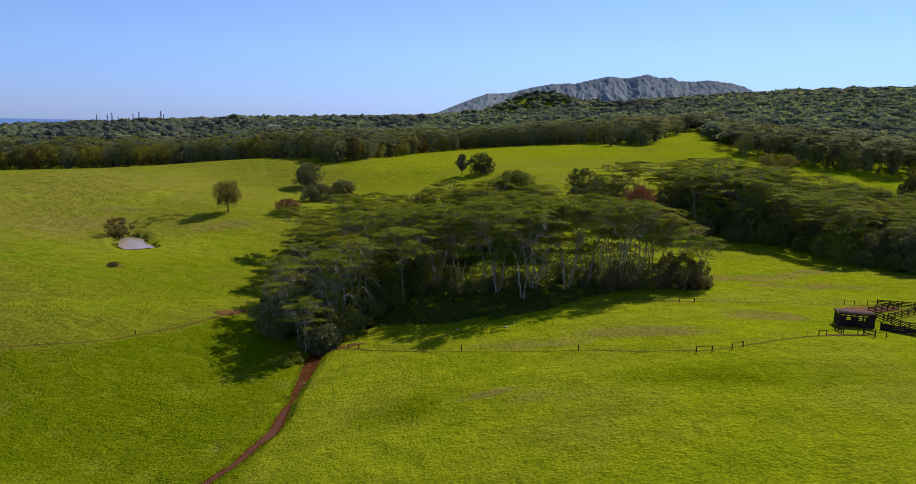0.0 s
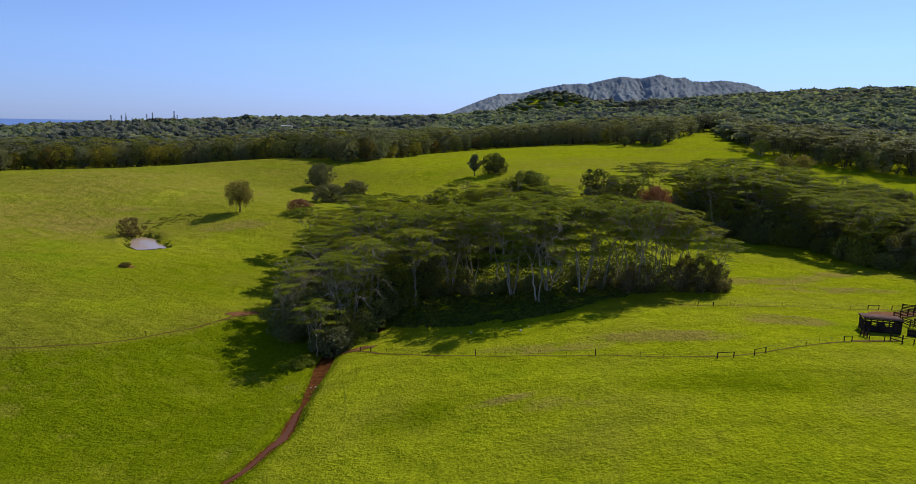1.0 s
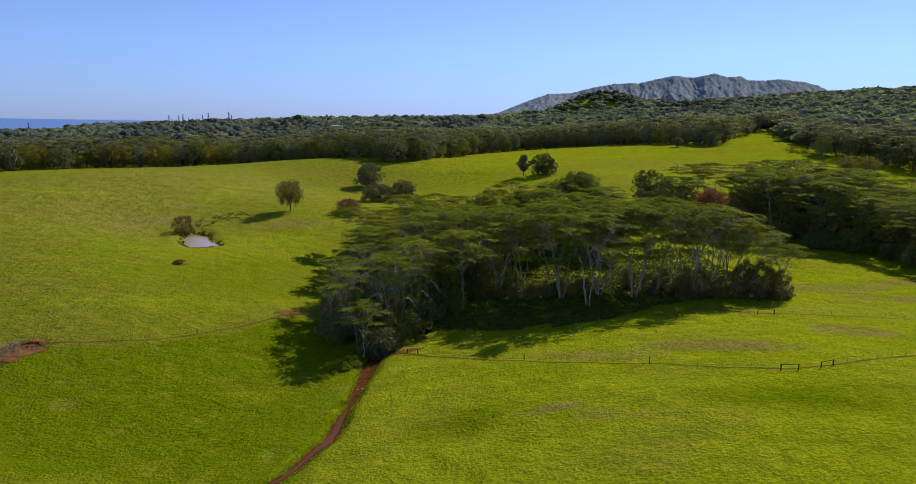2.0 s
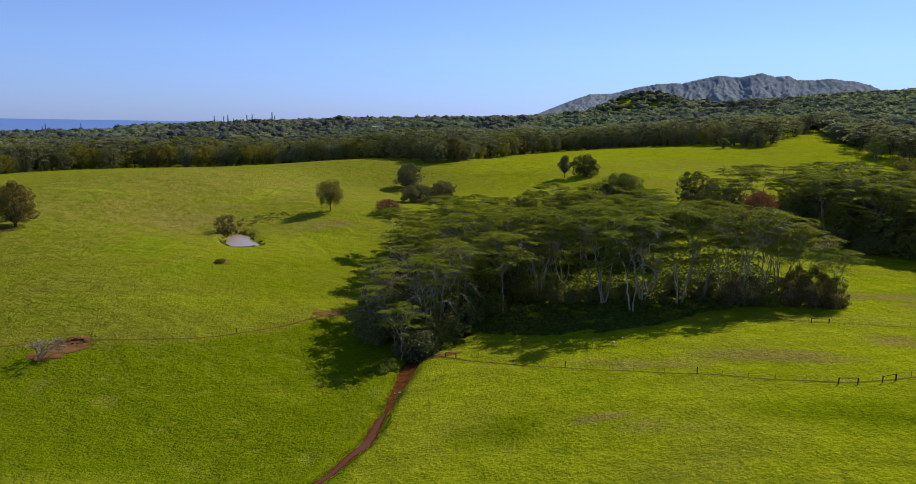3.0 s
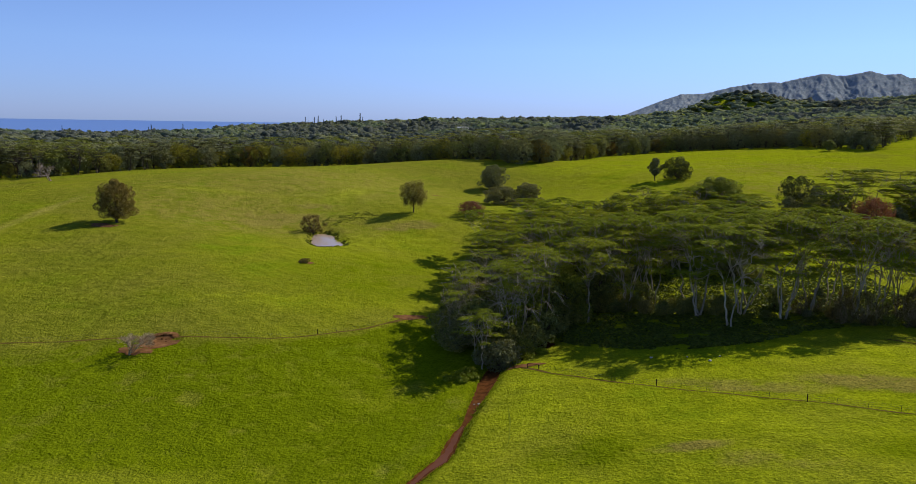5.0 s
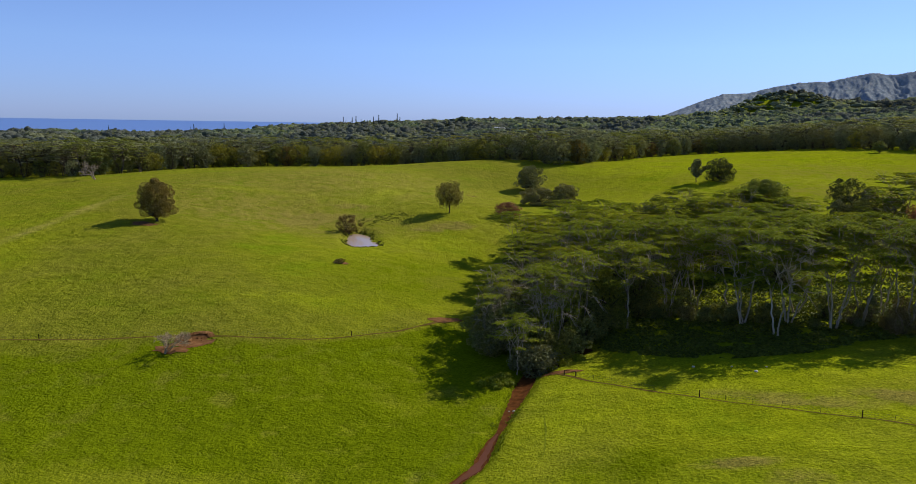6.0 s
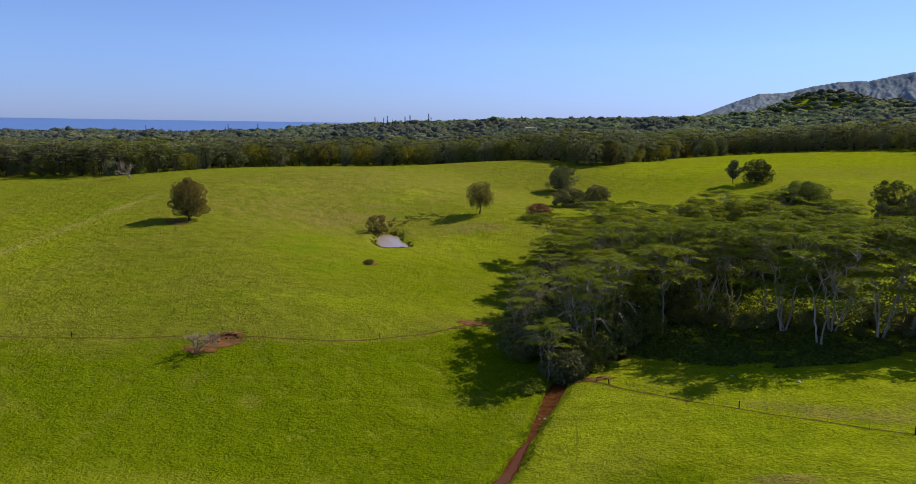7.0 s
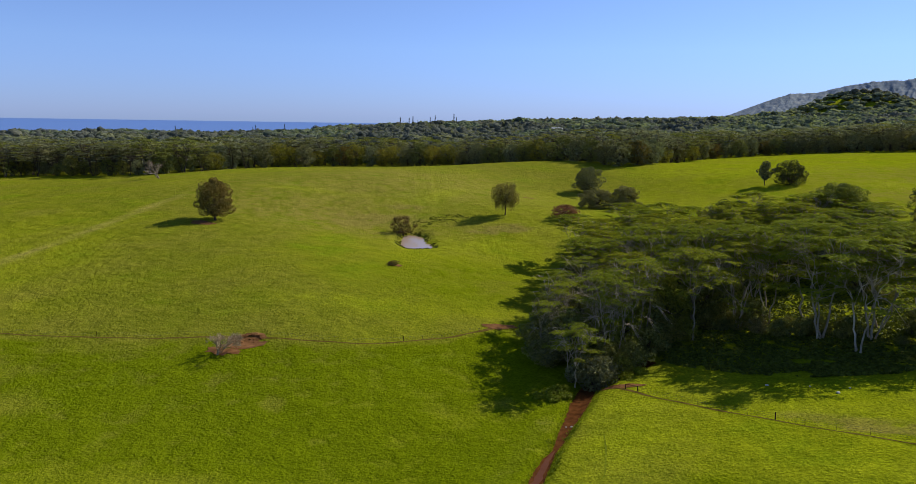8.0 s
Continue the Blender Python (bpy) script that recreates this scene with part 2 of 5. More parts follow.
def mountain_material():
    m, nt, b = material("mountain rock and scrub tinted haze-blue", 0.95)
    b.inputs["Specular IOR Level"].default_value = 0.0
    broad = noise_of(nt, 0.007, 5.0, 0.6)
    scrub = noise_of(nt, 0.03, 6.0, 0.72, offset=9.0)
    # rock and scrub tones shifted to blue-grey: distance haze painted into the colour
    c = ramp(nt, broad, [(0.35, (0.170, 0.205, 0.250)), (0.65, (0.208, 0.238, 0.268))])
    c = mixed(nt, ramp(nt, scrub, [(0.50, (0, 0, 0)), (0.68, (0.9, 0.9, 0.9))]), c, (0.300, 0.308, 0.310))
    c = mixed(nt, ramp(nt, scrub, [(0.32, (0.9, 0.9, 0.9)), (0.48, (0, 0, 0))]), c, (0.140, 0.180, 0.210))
    nt.links.new(c, b.inputs["Base Color"])
    bumped(nt, b, scrub, 0.6, 6.0)
    return m


HAZY_CLIFF = mountain_material()
WHITE_WALL = surface("white house paint", (0.55, 0.55, 0.53), (0.75, 0.75, 0.73), 0.3, 0.7)
PALE_ROOF = surface("pale metal roof", (0.34, 0.36, 0.37), (0.55, 0.57, 0.58), 0.3, 0.5)
WINDOW_DARK = surface("dark window glass", (0.02, 0.025, 0.03), (0.04, 0.05, 0.06), 1.0, 0.1)
L_UMBRELLA = leafy("feathery canopy leaves", (0.128, 0.158, 0.016), (0.306, 0.352, 0.033), 0.01, 0.36)
L_UMBRELLA_LOW = leafy("shaded feathery leaves", (0.118, 0.138, 0.034), (0.305, 0.330, 0.066), 0.08, 0.30)
L_DARK = leafy("dark glossy leaves", (0.095, 0.105, 0.040), (0.285, 0.296, 0.098), 0.05, 0.25)
L_GREY = leafy("grey-green leaves", (0.090, 0.092, 0.050), (0.255, 0.256, 0.135), 0.05, 0.25)
L_BROWN = leafy("bronze-green leaves", (0.105, 0.080, 0.026), (0.300, 0.228, 0.076), 0.04, 0.22)
L_THICKET = leafy("brown twiggy thicket leaves", (0.062, 0.050, 0.023), (0.195, 0.150, 0.066), 0.02, 0.22)
L_WEEP = leafy("olive drooping leaves", (0.110, 0.101, 0.031), (0.297, 0.259, 0.084), 0.05, 0.35)
L_YELLOW = leafy("yellow-flowering leaves", (0.112, 0.104, 0.028), (0.370, 0.338, 0.062), 0.05, 0.30)
L_RED = leafy("red blossom", (0.130, 0.080, 0.040), (0.330, 0.135, 0.085), 0.05, 0.30)
# far leaves: the blue-grey in these three colours is painted distance haze
L_FAR_HAZY = leafy("woodland leaves tinted haze-blue", (0.108, 0.124, 0.086), (0.300, 0.320, 0.195), 0.06, 0.30)
L_MASS_HAZY = leafy("massed woodland leaves tinted haze-blue", (0.098, 0.118, 0.126), (0.192, 0.214, 0.206), 0.0, 0.46, True)
L_MASS_GREEN_HAZY = leafy("massed umbrella canopy tinted haze-blue", (0.130, 0.164, 0.146), (0.268, 0.312, 0.232), 0.0, 0.46, True)
# weed colour kept dark so that it adds to the grove's shade
L_SHADE_WEED = leafy("broad weeds darkened for shade", (0.036, 0.050, 0.010), (0.120, 0.150, 0.026), 0.04, 0.20)
L_FERN = leafy("bright undergrowth", (0.115, 0.150, 0.010), (0.260, 0.310, 0.020), 0.10, 0.40)
L_FIG = leafy("very dark leaves", (0.030, 0.036, 0.016), (0.110, 0.124, 0.048), 0.05, 0.2)
L_PINE = leafy("pine needles", (0.018, 0.024, 0.016), (0.040, 0.050, 0.032), 0.10, 0.10)
L_RUSH = leafy("rushes", (0.100, 0.115, 0.022), (0.235, 0.250, 0.045), 0.02, 0.3)
L_BLADE = leafy("grass blades", (0.150, 0.190, 0.008), (0.280, 0.320, 0.014), 0.02, 0.30)


# ---- mesh helpers ----
def mesh_of(name, verts, faces, mats, flat=True, slots=None):
    """A mesh from arrays: verts n x 3, faces of one size m x k, or a list of faces."""
    me = bpy.data.meshes.new(name)
    v = np.asarray(verts, float)
    if isinstance(faces, np.ndarray):
        k = faces.shape[1]
        me.vertices.add(len(v))
        me.vertices.foreach_set("co", v.ravel())
        me.loops.add(faces.size)
        me.loops.foreach_set("vertex_index", faces.ravel().astype(np.int32))
        me.polygons.add(len(faces))
        me.polygons.foreach_set("loop_start", np.arange(0, faces.size, k, dtype=np.int32))
        me.polygons.foreach_set("loop_total", np.full(len(faces), k, dtype=np.int32))
        me.update(calc_edges=True)
    else:
        me.from_pydata([tuple(p) for p in v], [], [tuple(f) for f in faces])
    for m in mats if isinstance(mats, (list, tuple)) else [mats]:
        me.materials.append(m)
    me.polygons.foreach_set("use_smooth", np.full(len(me.polygons), not flat))
    if slots is not None:
        me.polygons.foreach_set("material_index", np.asarray(slots, dtype=np.int32))
    me.update()
    return me


def part(name, me, parent, label="", m=None):
    """One mesh as ONE object under a thing or a part."""
    ob = new(name, me)
    ob.parent = parent
    if m is not None:
        ob.matrix_local = m
    return tagged(ob, label)


def thing(name, m, label, category, group="", kind="", me=None):
    ob = new(name, me)
    ob.matrix_basis = m
    return tagged(ob, label, category, group, kind)


def box(size, at=(0, 0, 0), bevel=0.0, turn=None):
    bm = bmesh.new()
    bmesh.ops.create_cube(bm, size=1.0)
    bmesh.ops.scale(bm, vec=size, verts=bm.verts)
    if bevel:
        bmesh.ops.bevel(bm, geom=bm.edges[:], offset=bevel, segments=1, affect="EDGES")
    if turn is not None:
        bmesh.ops.transform(bm, matrix=turn, verts=bm.verts)
    bmesh.ops.translate(bm, vec=at, verts=bm.verts)
    return bm


def finish(name, bm, mat):
    me = bpy.data.meshes.new(name)
    bm.to_mesh(me)
    bm.free()
    me.materials.append(mat)
    return me


class Wood:
    """Collects tapered limbs into one set of verts and quads."""

    def __init__(self, sides=6):
        self.v, self.f, self.sides, self.boughs = [], [], sides, None

    def limb(self, points, radii, sides=None):
        k, base = sides or self.sides, len(self.v)
        pts = [Vector(p) for p in points]
        for i, p in enumerate(pts):
            ahead = (pts[min(i + 1, len(pts) - 1)] - pts[max(i - 1, 0)]).normalized()
            a = ahead.cross(Vector((0.31, 0.95, 0.07))).normalized()
            b = ahead.cross(a)
            for j in range(k):
                w = 2 * math.pi * j / k
                self.v.append(p + float(radii[i]) * (math.cos(w) * a + math.sin(w) * b))
        for i in range(len(pts) - 1):
            for j in range(k):
                n = (j + 1) % k
                self.f.append((base + i * k + j, base + i * k + n, base + (i + 1) * k + n, base + (i + 1) * k + j))

    def mesh(self, name, mat):
        return mesh_of(name, [tuple(p) for p in self.v], np.array(self.f), mat, flat=False)


def bent(rng, a, b, steps, wander, sag=0.0):
    """A crooked line of points from a to b."""
    a, b = np.array(a, float), np.array(b, float)
    u = np.linspace(0, 1, steps + 1)[:, None]
    p = a + (b - a) * u
    off = rng.normal(0, wander, (steps + 1, 3))
    p = p + off * np.sin(np.pi * u)
    p[:, 2] += sag * np.sin(np.pi * u[:, 0])
    return p


def leaves(rng, at, facing, size, spread=0.5, slim=0.6, curl=0.25):
    """Leaf sprays: folded diamonds at places, facing roughly the given ways."""
    n = len(at)
    nrm = facing + rng.normal(0, spread, (n, 3))
    nrm /= np.linalg.norm(nrm, axis=1, keepdims=True) + 1e-9
    a = np.cross(nrm, rng.normal(0, 1, (n, 3)))
    a /= np.linalg.norm(a, axis=1, keepdims=True) + 1e-9
    b = np.cross(nrm, a)
    s = (size * rng.uniform(0.6, 1.4, n))[:, None] * 0.5
    fold = nrm * s * curl
    v = np.stack([at + a * s - fold, at + b * s * slim + fold, at - a * s - fold, at - b * s * slim + fold], 1)
    return v.reshape(-1, 3), np.arange(4 * n).reshape(-1, 4)


CREEK = [(-20, 156), (-27, 143), (-29.2, 138), (-29.2, 133.1), (-29.1, 126.6), (-29.0, 122.7), (-28.7, 116.8), (-28.6, 113.4), (-28.9, 110.9), (-28.8, 107.1), (-28.5, 103.2), (-28.7, 100.2), (-29.6, 98.1), (-30.5, 94.9), (-31.1, 92), (-33.5, 86.9), (-41, 74), (-52, 62), (-66, 52)]
CREEK_WIDE = [2.4, 2.8, 3.0, 3.3, 2.5, 1.95, 1.35, 0.8, 1.6, 2.0, 2.1, 2.0, 1.9, 1.7, 1.5, 1.4, 1.5, 1.6, 1.6]
POND = (-113.4, 237.0, 12.0, 5.3)  # x, y, half length, half width
POND_TURN = radians(118)
TRACK = [(-190, 128), (-203.8, 149), (-206.8, 176.6), (-213, 205), (-222.5, 239)]


def pond_reach(x, y):
    """1 on the pond's shore, less inside."""
    u, v = x - POND[0], y - POND[1]
    a = u * math.cos(POND_TURN) + v * math.sin(POND_TURN)
    b = -u * math.sin(POND_TURN) + v * math.cos(POND_TURN)
    w = np.arctan2(b, a)
    return np.hypot(a / POND[2], b / POND[3]) / (1 + 0.14 * np.sin(2 * w + 1) + 0.10 * np.sin(3 * w + 2) + 0.07 * np.sin(5 * w + 1) + 0.05 * np.sin(9 * w))


POND_LEVEL = float(swell(POND[0], POND[1])) - 1.2


def land(x, y):
    """The height of the ground."""
    x, y = np.asarray(x, float), np.asarray(y, float)
    z = swell(x, y)
    near = np.exp(-((x + 40) ** 2 + (y - 150) ** 2) / (2 * 260.0**2))
    z = z + near * (0.22 * np.sin(x * 0.11 + 1.3 * np.sin(y * 0.05)) * np.sin(y * 0.09 + 0.8 * np.sin(x * 0.04)) + 0.10 * np.sin(x * 0.31 + y * 0.17) * np.sin(y * 0.37 - x * 0.11))
    d, u = away(x, y, CREEK)
    cut = np.interp(u * (len(CREEK) - 1), range(len(CREEK)), CREEK_WIDE) * 0.5 + 0.55
    z = z - np.interp(cut, [1.05, 2.6], [0.45, 1.25]) * np.exp(-((d / (cut + 0.3)) ** 4)) - 0.5 * np.exp(-((d / 7.0) ** 2))
    r = pond_reach(x, y)
    z = np.where(r < 1.9, z + (POND_LEVEL - 0.45 - z) * smooth((1.5 - r) / 0.6), z)
    # a worn cut in the bank behind the bare tree, and the bank above the pond
    z = z - 0.6 * np.exp(-(((x + 100.5) / 5.0) ** 2 + ((y - 132.8) / 2.6) ** 2))
    return z


def ground_at(x, y):
    return float(land(x, y))


def graded(stops):
    """Grid lines: (from, to, step), each stretch beginning where the last ended."""
    out = []
    for a, b, s in stops:
        n = max(1, round((b - a) / s))
        out += [a + (b - a) * i / n for i in range(n)]
    return np.array(out + [stops[-1][1]])


def grown(a, b, first, rate):
    out, step = [a], first
    while abs(out[-1] - a) < abs(b - a):
        out.append(out[-1] + math.copysign(step, b - a))
        step *= rate
    return np.array(out)


gx = np.concatenate([grown(-320, -6500, 9, 1.1)[::-1][:-1], graded([(-320, -140, 2.6), (-140, -45, 2), (-45, -33, 0.9), (-33, -26, 0.45), (-26, -15, 0.9), (-15, 100, 2), (100, 320, 5)])[:-1], grown(320, 6500, 9, 1.1)])
gy = np.concatenate([grown(30, -3500, 8, 1.15)[::-1][:-1], graded([(30, 80, 2.5), (80, 145, 1.0), (145, 165, 1.5), (165, 300, 2.5), (300, 480, 4), (480, 700, 7)])[:-1], grown(700, 3550, 12, 1.06)])
mx_, my_ = np.meshgrid(gx, gy)
nxl, nyl = len(gx), len(gy)
idx = np.arange(nxl * nyl).reshape(nyl, nxl)
quads = np.stack([idx[:-1, :-1], idx[:-1, 1:], idx[1:, 1:], idx[1:, :-1]], -1).reshape(-1, 4)
# where the grass is dry (+) or lush (-), or only darker (-) at (40, 95): x, y, half length, half width, turn, amount
TURF = [(34, 120.5, 11, 3.6, -0.3, 1), (13, 122.5, 10, 2.6, -0.4, 0.8), (60, 130.5, 6.5, 4.2, -0.3, 1), (4, 100, 5, 1.4, 0.1, 0.9), (76, 180, 15, 5, 0.1, 0.75),
        (88, 168, 14, 4, -0.1, 0.75), (100, 190, 12, 4, 0.2, 0.6), (-79.5, 113, 2.4, 1.6, 0.3, 0.9), (-121, 93.5, 5.6, 4.2, 0.3, 0.6), (-142, 262, 14, 6, 0.4, 0.7), (-150, 330, 60, 40, 0.3, 0.22),
        (-90, 262, 10, 5, 0.6, 0.7), (-200, 260, 50, 30, 0.2, 0.15), (-8, 100, 8, 5, 0.3, -0.55), (40, 95, 22, 5, -0.1, -0.5), (-60, 108, 30, 9, 0.1, -0.25), (-143, 246, 45, 22, 0.2, 0.3), (-148, 252, 7, 4, 0.2, 0.7), (-140, 282, 7, 3, 0.2, 0.7), (-180, 300, 90, 60, 0.3, 0.12), (40, 330, 60, 30, 0.1, 0.2), (60, 150, 20, 8, 0.1, 0.3), (-72, 84, 22, 7, 0.2, 0.55), (-128, 118, 14, 3, 0.4, 0.5), (-150, 98, 20, 8, 0.3, 0.4), (-48, 118, 9, 5, 0.8, 0.35), (16, 95, 10, 3, -0.2, 0.5), (-78, 196, 24, 26, 0.2, -0.42), (-84, 262.8, 4.5, 2.2, 0.4, 0.9), (80, 400, 90, 60, 0.1, 0.3)]
dry = np.zeros(mx_.shape)
for cx, cy, ra, rb, turn, amount in TURF:
    u_ = ((mx_ - cx) * math.cos(turn) + (my_ - cy) * math.sin(turn)) / ra
    v_ = (-(mx_ - cx) * math.sin(turn) + (my_ - cy) * math.cos(turn)) / rb
    dry += amount * np.exp(-((u_**2 + v_**2) ** 1.5) * 0.7)
# fresh bright growth in the damp runs and where the sun catches young grass
FRESH = [(-93, 240, 18, 7, 0.3, 0.5), (-134, 307, 7, 16, -0.3, 0.9), (-188, 279, 34, 4, 0.3, 0.6), (-36, 93, 8, 3, 0.9, 0.5), (-20, 122, 6, 18, 0.1, 0.7), (8, 128, 24, 4, -0.5, 0.4), (30, 140, 24, 6, -0.1, 0.6), (-5, 88, 26, 5, 0, 0.3), (20, 104, 18, 6, -0.4, 0.5), (-56, 101, 10, 6, 0.2, 0.4), (-70, 128, 22, 5, 0.3, 0.4), (-30, 420, 60, 14, 0, 0.5), (60, 380, 50, 12, 0.1, 0.5), (-45, 150, 8, 8, 0, 0.4), (-95, 160, 20, 5, 0.3, 0.5), (75, 152, 30, 6, 0, 0.4)]
fresh = np.zeros(mx_.shape)
for cx, cy, ra, rb, turn, amount in FRESH:
    u_ = ((mx_ - cx) * math.cos(turn) + (my_ - cy) * math.sin(turn)) / ra
    v_ = (-(mx_ - cx) * math.sin(turn) + (my_ - cy) * math.cos(turn)) / rb
    fresh += amount * np.exp(-(u_**2 + v_**2))
worn, _ = away(mx_, my_, TRACK)
wear = 0.85 * np.exp(-((worn / 1.8) ** 2)) * (0.75 + 0.25 * np.sin(my_ * 0.21)) + 0.2 * np.exp(-(((mx_ + 150) / 95) ** 2 + ((my_ - 330) / 75) ** 2))
# the lush paddock between the creek and the cattle trail
fence_y = np.interp(mx_, [-185, -155, -133, -106, -94, -79, -62, -54, -28], [107, 115.5, 121.5, 133, 136.5, 140.5, 152.5, 163, 150])
dry -= 0.68 * smooth((fence_y - my_) / 5.0) * smooth((-26 - mx_) / 5.0) * smooth((mx_ + 220) / 60)
# a faint path along the creek
beside, _ = away(mx_, my_, [(-33, 122), (-33.2, 104), (-36, 93), (-44, 80), (-55, 68)])
wear += 0.5 * np.exp(-((beside / 1.3) ** 2))
ground_mesh = mesh_of("ground", np.stack([mx_, my_, land(mx_, my_)], -1).reshape(-1, 3), quads, GRASS, flat=False)
layer = ground_mesh.attributes.new("dryness", "FLOAT", "POINT")
layer.data.foreach_set("value", dry.ravel().astype(np.float32))
layer = ground_mesh.attributes.new("wear", "FLOAT", "POINT")
layer.data.foreach_set("value", wear.ravel().astype(np.float32))
layer = ground_mesh.attributes.new("fresh", "FLOAT", "POINT")
layer.data.foreach_set("value", fresh.ravel().astype(np.float32))
ground = thing("ground", Matrix(), "rolling green cattle pasture with tufted grass", "ground", kind="structure",
               me=ground_mesh)


def ribbon(name, line, widths, mat, lift, rough=0.25, step=0.7, across=3, level=None, seed=1):
    """A strip that lies on the land along a line, with uneven borders."""
    rng = np.random.default_rng(seed)
    pts, mark = [], []
    for i in range(len(line) - 1):
        a, b = np.array(line[i][:2], float), np.array(line[i + 1][:2], float)
        n = max(1, int(np.hypot(*(b - a)) / step))
        pts += [a + (b - a) * j / n for j in range(n)]
        mark += [i + j / n for j in range(n)]
    pts.append(np.array(line[-1][:2], float))
    mark.append(len(line) - 1)
    p = np.array(pts)
    for _ in range(6):
        p[1:-1] = (p[:-2] + 2 * p[1:-1] + p[2:]) / 4
    t = np.gradient(p, axis=0)
    t /= np.linalg.norm(t, axis=1, keepdims=True) + 1e-9
    side = np.stack([-t[:, 1], t[:, 0]], 1)
    half = np.interp(np.array(mark) if len(widths) == len(line) else np.linspace(0, len(widths) - 1, len(p)), range(len(widths)), widths) / 2
    wob = rng.normal(0, 1, (len(p), 2))
    for _ in range(2):
        wob[1:-1] = (wob[:-2] + wob[1:-1] * 2 + wob[2:]) / 4
    verts = []
    for j in range(across + 1):
        u = 2 * j / across - 1
        w = half * (1 + rough * (wob[:, 0] if u < 0 else wob[:, 1])) * u
        q = p + side * w[:, None]
        verts.append(np.c_[q, (land(q[:, 0], q[:, 1]) + lift) if level is None else np.interp(np.linspace(0, 1, len(p)), np.linspace(0, 1, len(level)), level)])
    n = len(p)
    v = np.concatenate(verts)
    i0 = np.arange(n - 1)
    faces = np.concatenate([np.stack([j * n + i0, (j + 1) * n + i0, (j + 1) * n + i0 + 1, j * n + i0 + 1], 1) for j in range(across)])
    return mesh_of(name, v, faces, mat, flat=False)


def spot(name, x, y, rx, ry, turn, mat, lift=0.05, seed=1, rings=5, spokes=210, ragged=0.5):
    """A patch with a ragged outline that lies on the land."""
    rng = np.random.default_rng(seed)
    w = np.linspace(0, 2 * np.pi, spokes, endpoint=False)
    edge = 1 + sum(ragged / k**0.85 * np.sin(k * w + rng.uniform(0, 6)) * rng.uniform(0.4, 1) for k in (2, 3, 5, 8, 13, 21, 34, 55))
    v = [(x, y)]
    for r in range(1, rings + 1):
        a, b = rx * edge * np.cos(w) * r / rings, ry * edge * np.sin(w) * r / rings
        v += list(zip(x + a * math.cos(turn) - b * math.sin(turn), y + a * math.sin(turn) + b * math.cos(turn)))
    v = np.array(v)
    faces = [(0, 1 + i, 1 + (i + 1) % spokes) for i in range(spokes)]
    for r in range(rings - 1):
        o = 1 + r * spokes
        faces += [(o + i, o + spokes + i, o + spokes + (i + 1) % spokes, o + (i + 1) % spokes) for i in range(spokes)]
    return mesh_of(name, np.c_[v, land(v[:, 0], v[:, 1]) + lift], faces, mat, flat=False)


# creek: muddy bed and banks, a thread of water
creek = thing("creek", Matrix(), "narrow red-brown muddy creek cut through the grass", "creek", kind="structure",
              me=ribbon("creek_bed", CREEK, CREEK_WIDE, MUD, 0.10, 0.16, step=0.3, across=6, seed=3))
water = thing("creek_water", Matrix(), "shallow brown water lying in the creek bed", "water", kind="structure",
              me=ribbon("creek_water", CREEK[7:], [0.15, 0.8, 1.2, 1.35, 1.3, 1.15, 0.95, 0.8, 0.7, 0.8, 0.9, 0.9], CREEK_WATER, 0.15, 0.35, step=0.4, across=4, seed=5))
# long grass hanging over the banks
rng = np.random.default_rng(29)
blades_at = []
for k in range(1, len(CREEK) - 1):
    (ax, ay), (bx, by) = CREEK[k], CREEK[k + 1]
    run = math.hypot(bx - ax, by - ay)
    u = rng.uniform(0, 1, int(run * 34))
    half_w = CREEK_WIDE[k] * 0.5 * (1 - u) + CREEK_WIDE[k + 1] * 0.5 * u
    off = np.where(rng.random(len(u)) < 0.5, 1, -1) * (half_w + np.abs(rng.normal(0, 0.35, len(u))) + 0.05)
    blades_at.append(np.stack([ax + (bx - ax) * u - (by - ay) / run * off, ay + (by - ay) * u + (bx - ax) / run * off], 1))
blades_at = np.concatenate(blades_at)
bv, bf = leaves(rng, np.c_[blades_at, land(blades_at[:, 0], blades_at[:, 1]) + rng.uniform(0.08, 0.3, len(blades_at))], np.array([[0.0, -0.3, 0.8]]), np.full(len(blades_at), 0.34), 0.5, 0.3)
thing("bank_grass", Matrix(), "long green grass fringing the muddy creek", "grass", kind="stuff", me=mesh_of("bank_grass", bv, bf, L_BLADE))
# darker clumps of weeds leaning over the nearer bank
clump_at = np.concatenate([rng.normal((cx, cy), (0.35, 0.55), (46, 2)) for cx, cy in [(-27.5, 122.4), (-27.7, 120.3), (-27.9, 118.2), (-27.6, 112.2), (-27.2, 109.4), (-26.9, 107.0), (-30.0, 116.0)]])
bv, bf = leaves(rng, np.c_[clump_at, land(clump_at[:, 0], clump_at[:, 1]) + rng.uniform(0.08, 0.42, len(clump_at))], np.array([[0.0, -0.3, 0.8]]), np.full(len(clump_at), 0.30), 0.5, 0.6)
thing("bank_weeds", Matrix(), "dark green weeds overhanging the creek bank", "weeds", kind="stuff", me=mesh_of("bank_weeds", bv, bf, L_FERN))
pw = np.linspace(0, 2 * np.pi, 72, endpoint=False)
rim = []
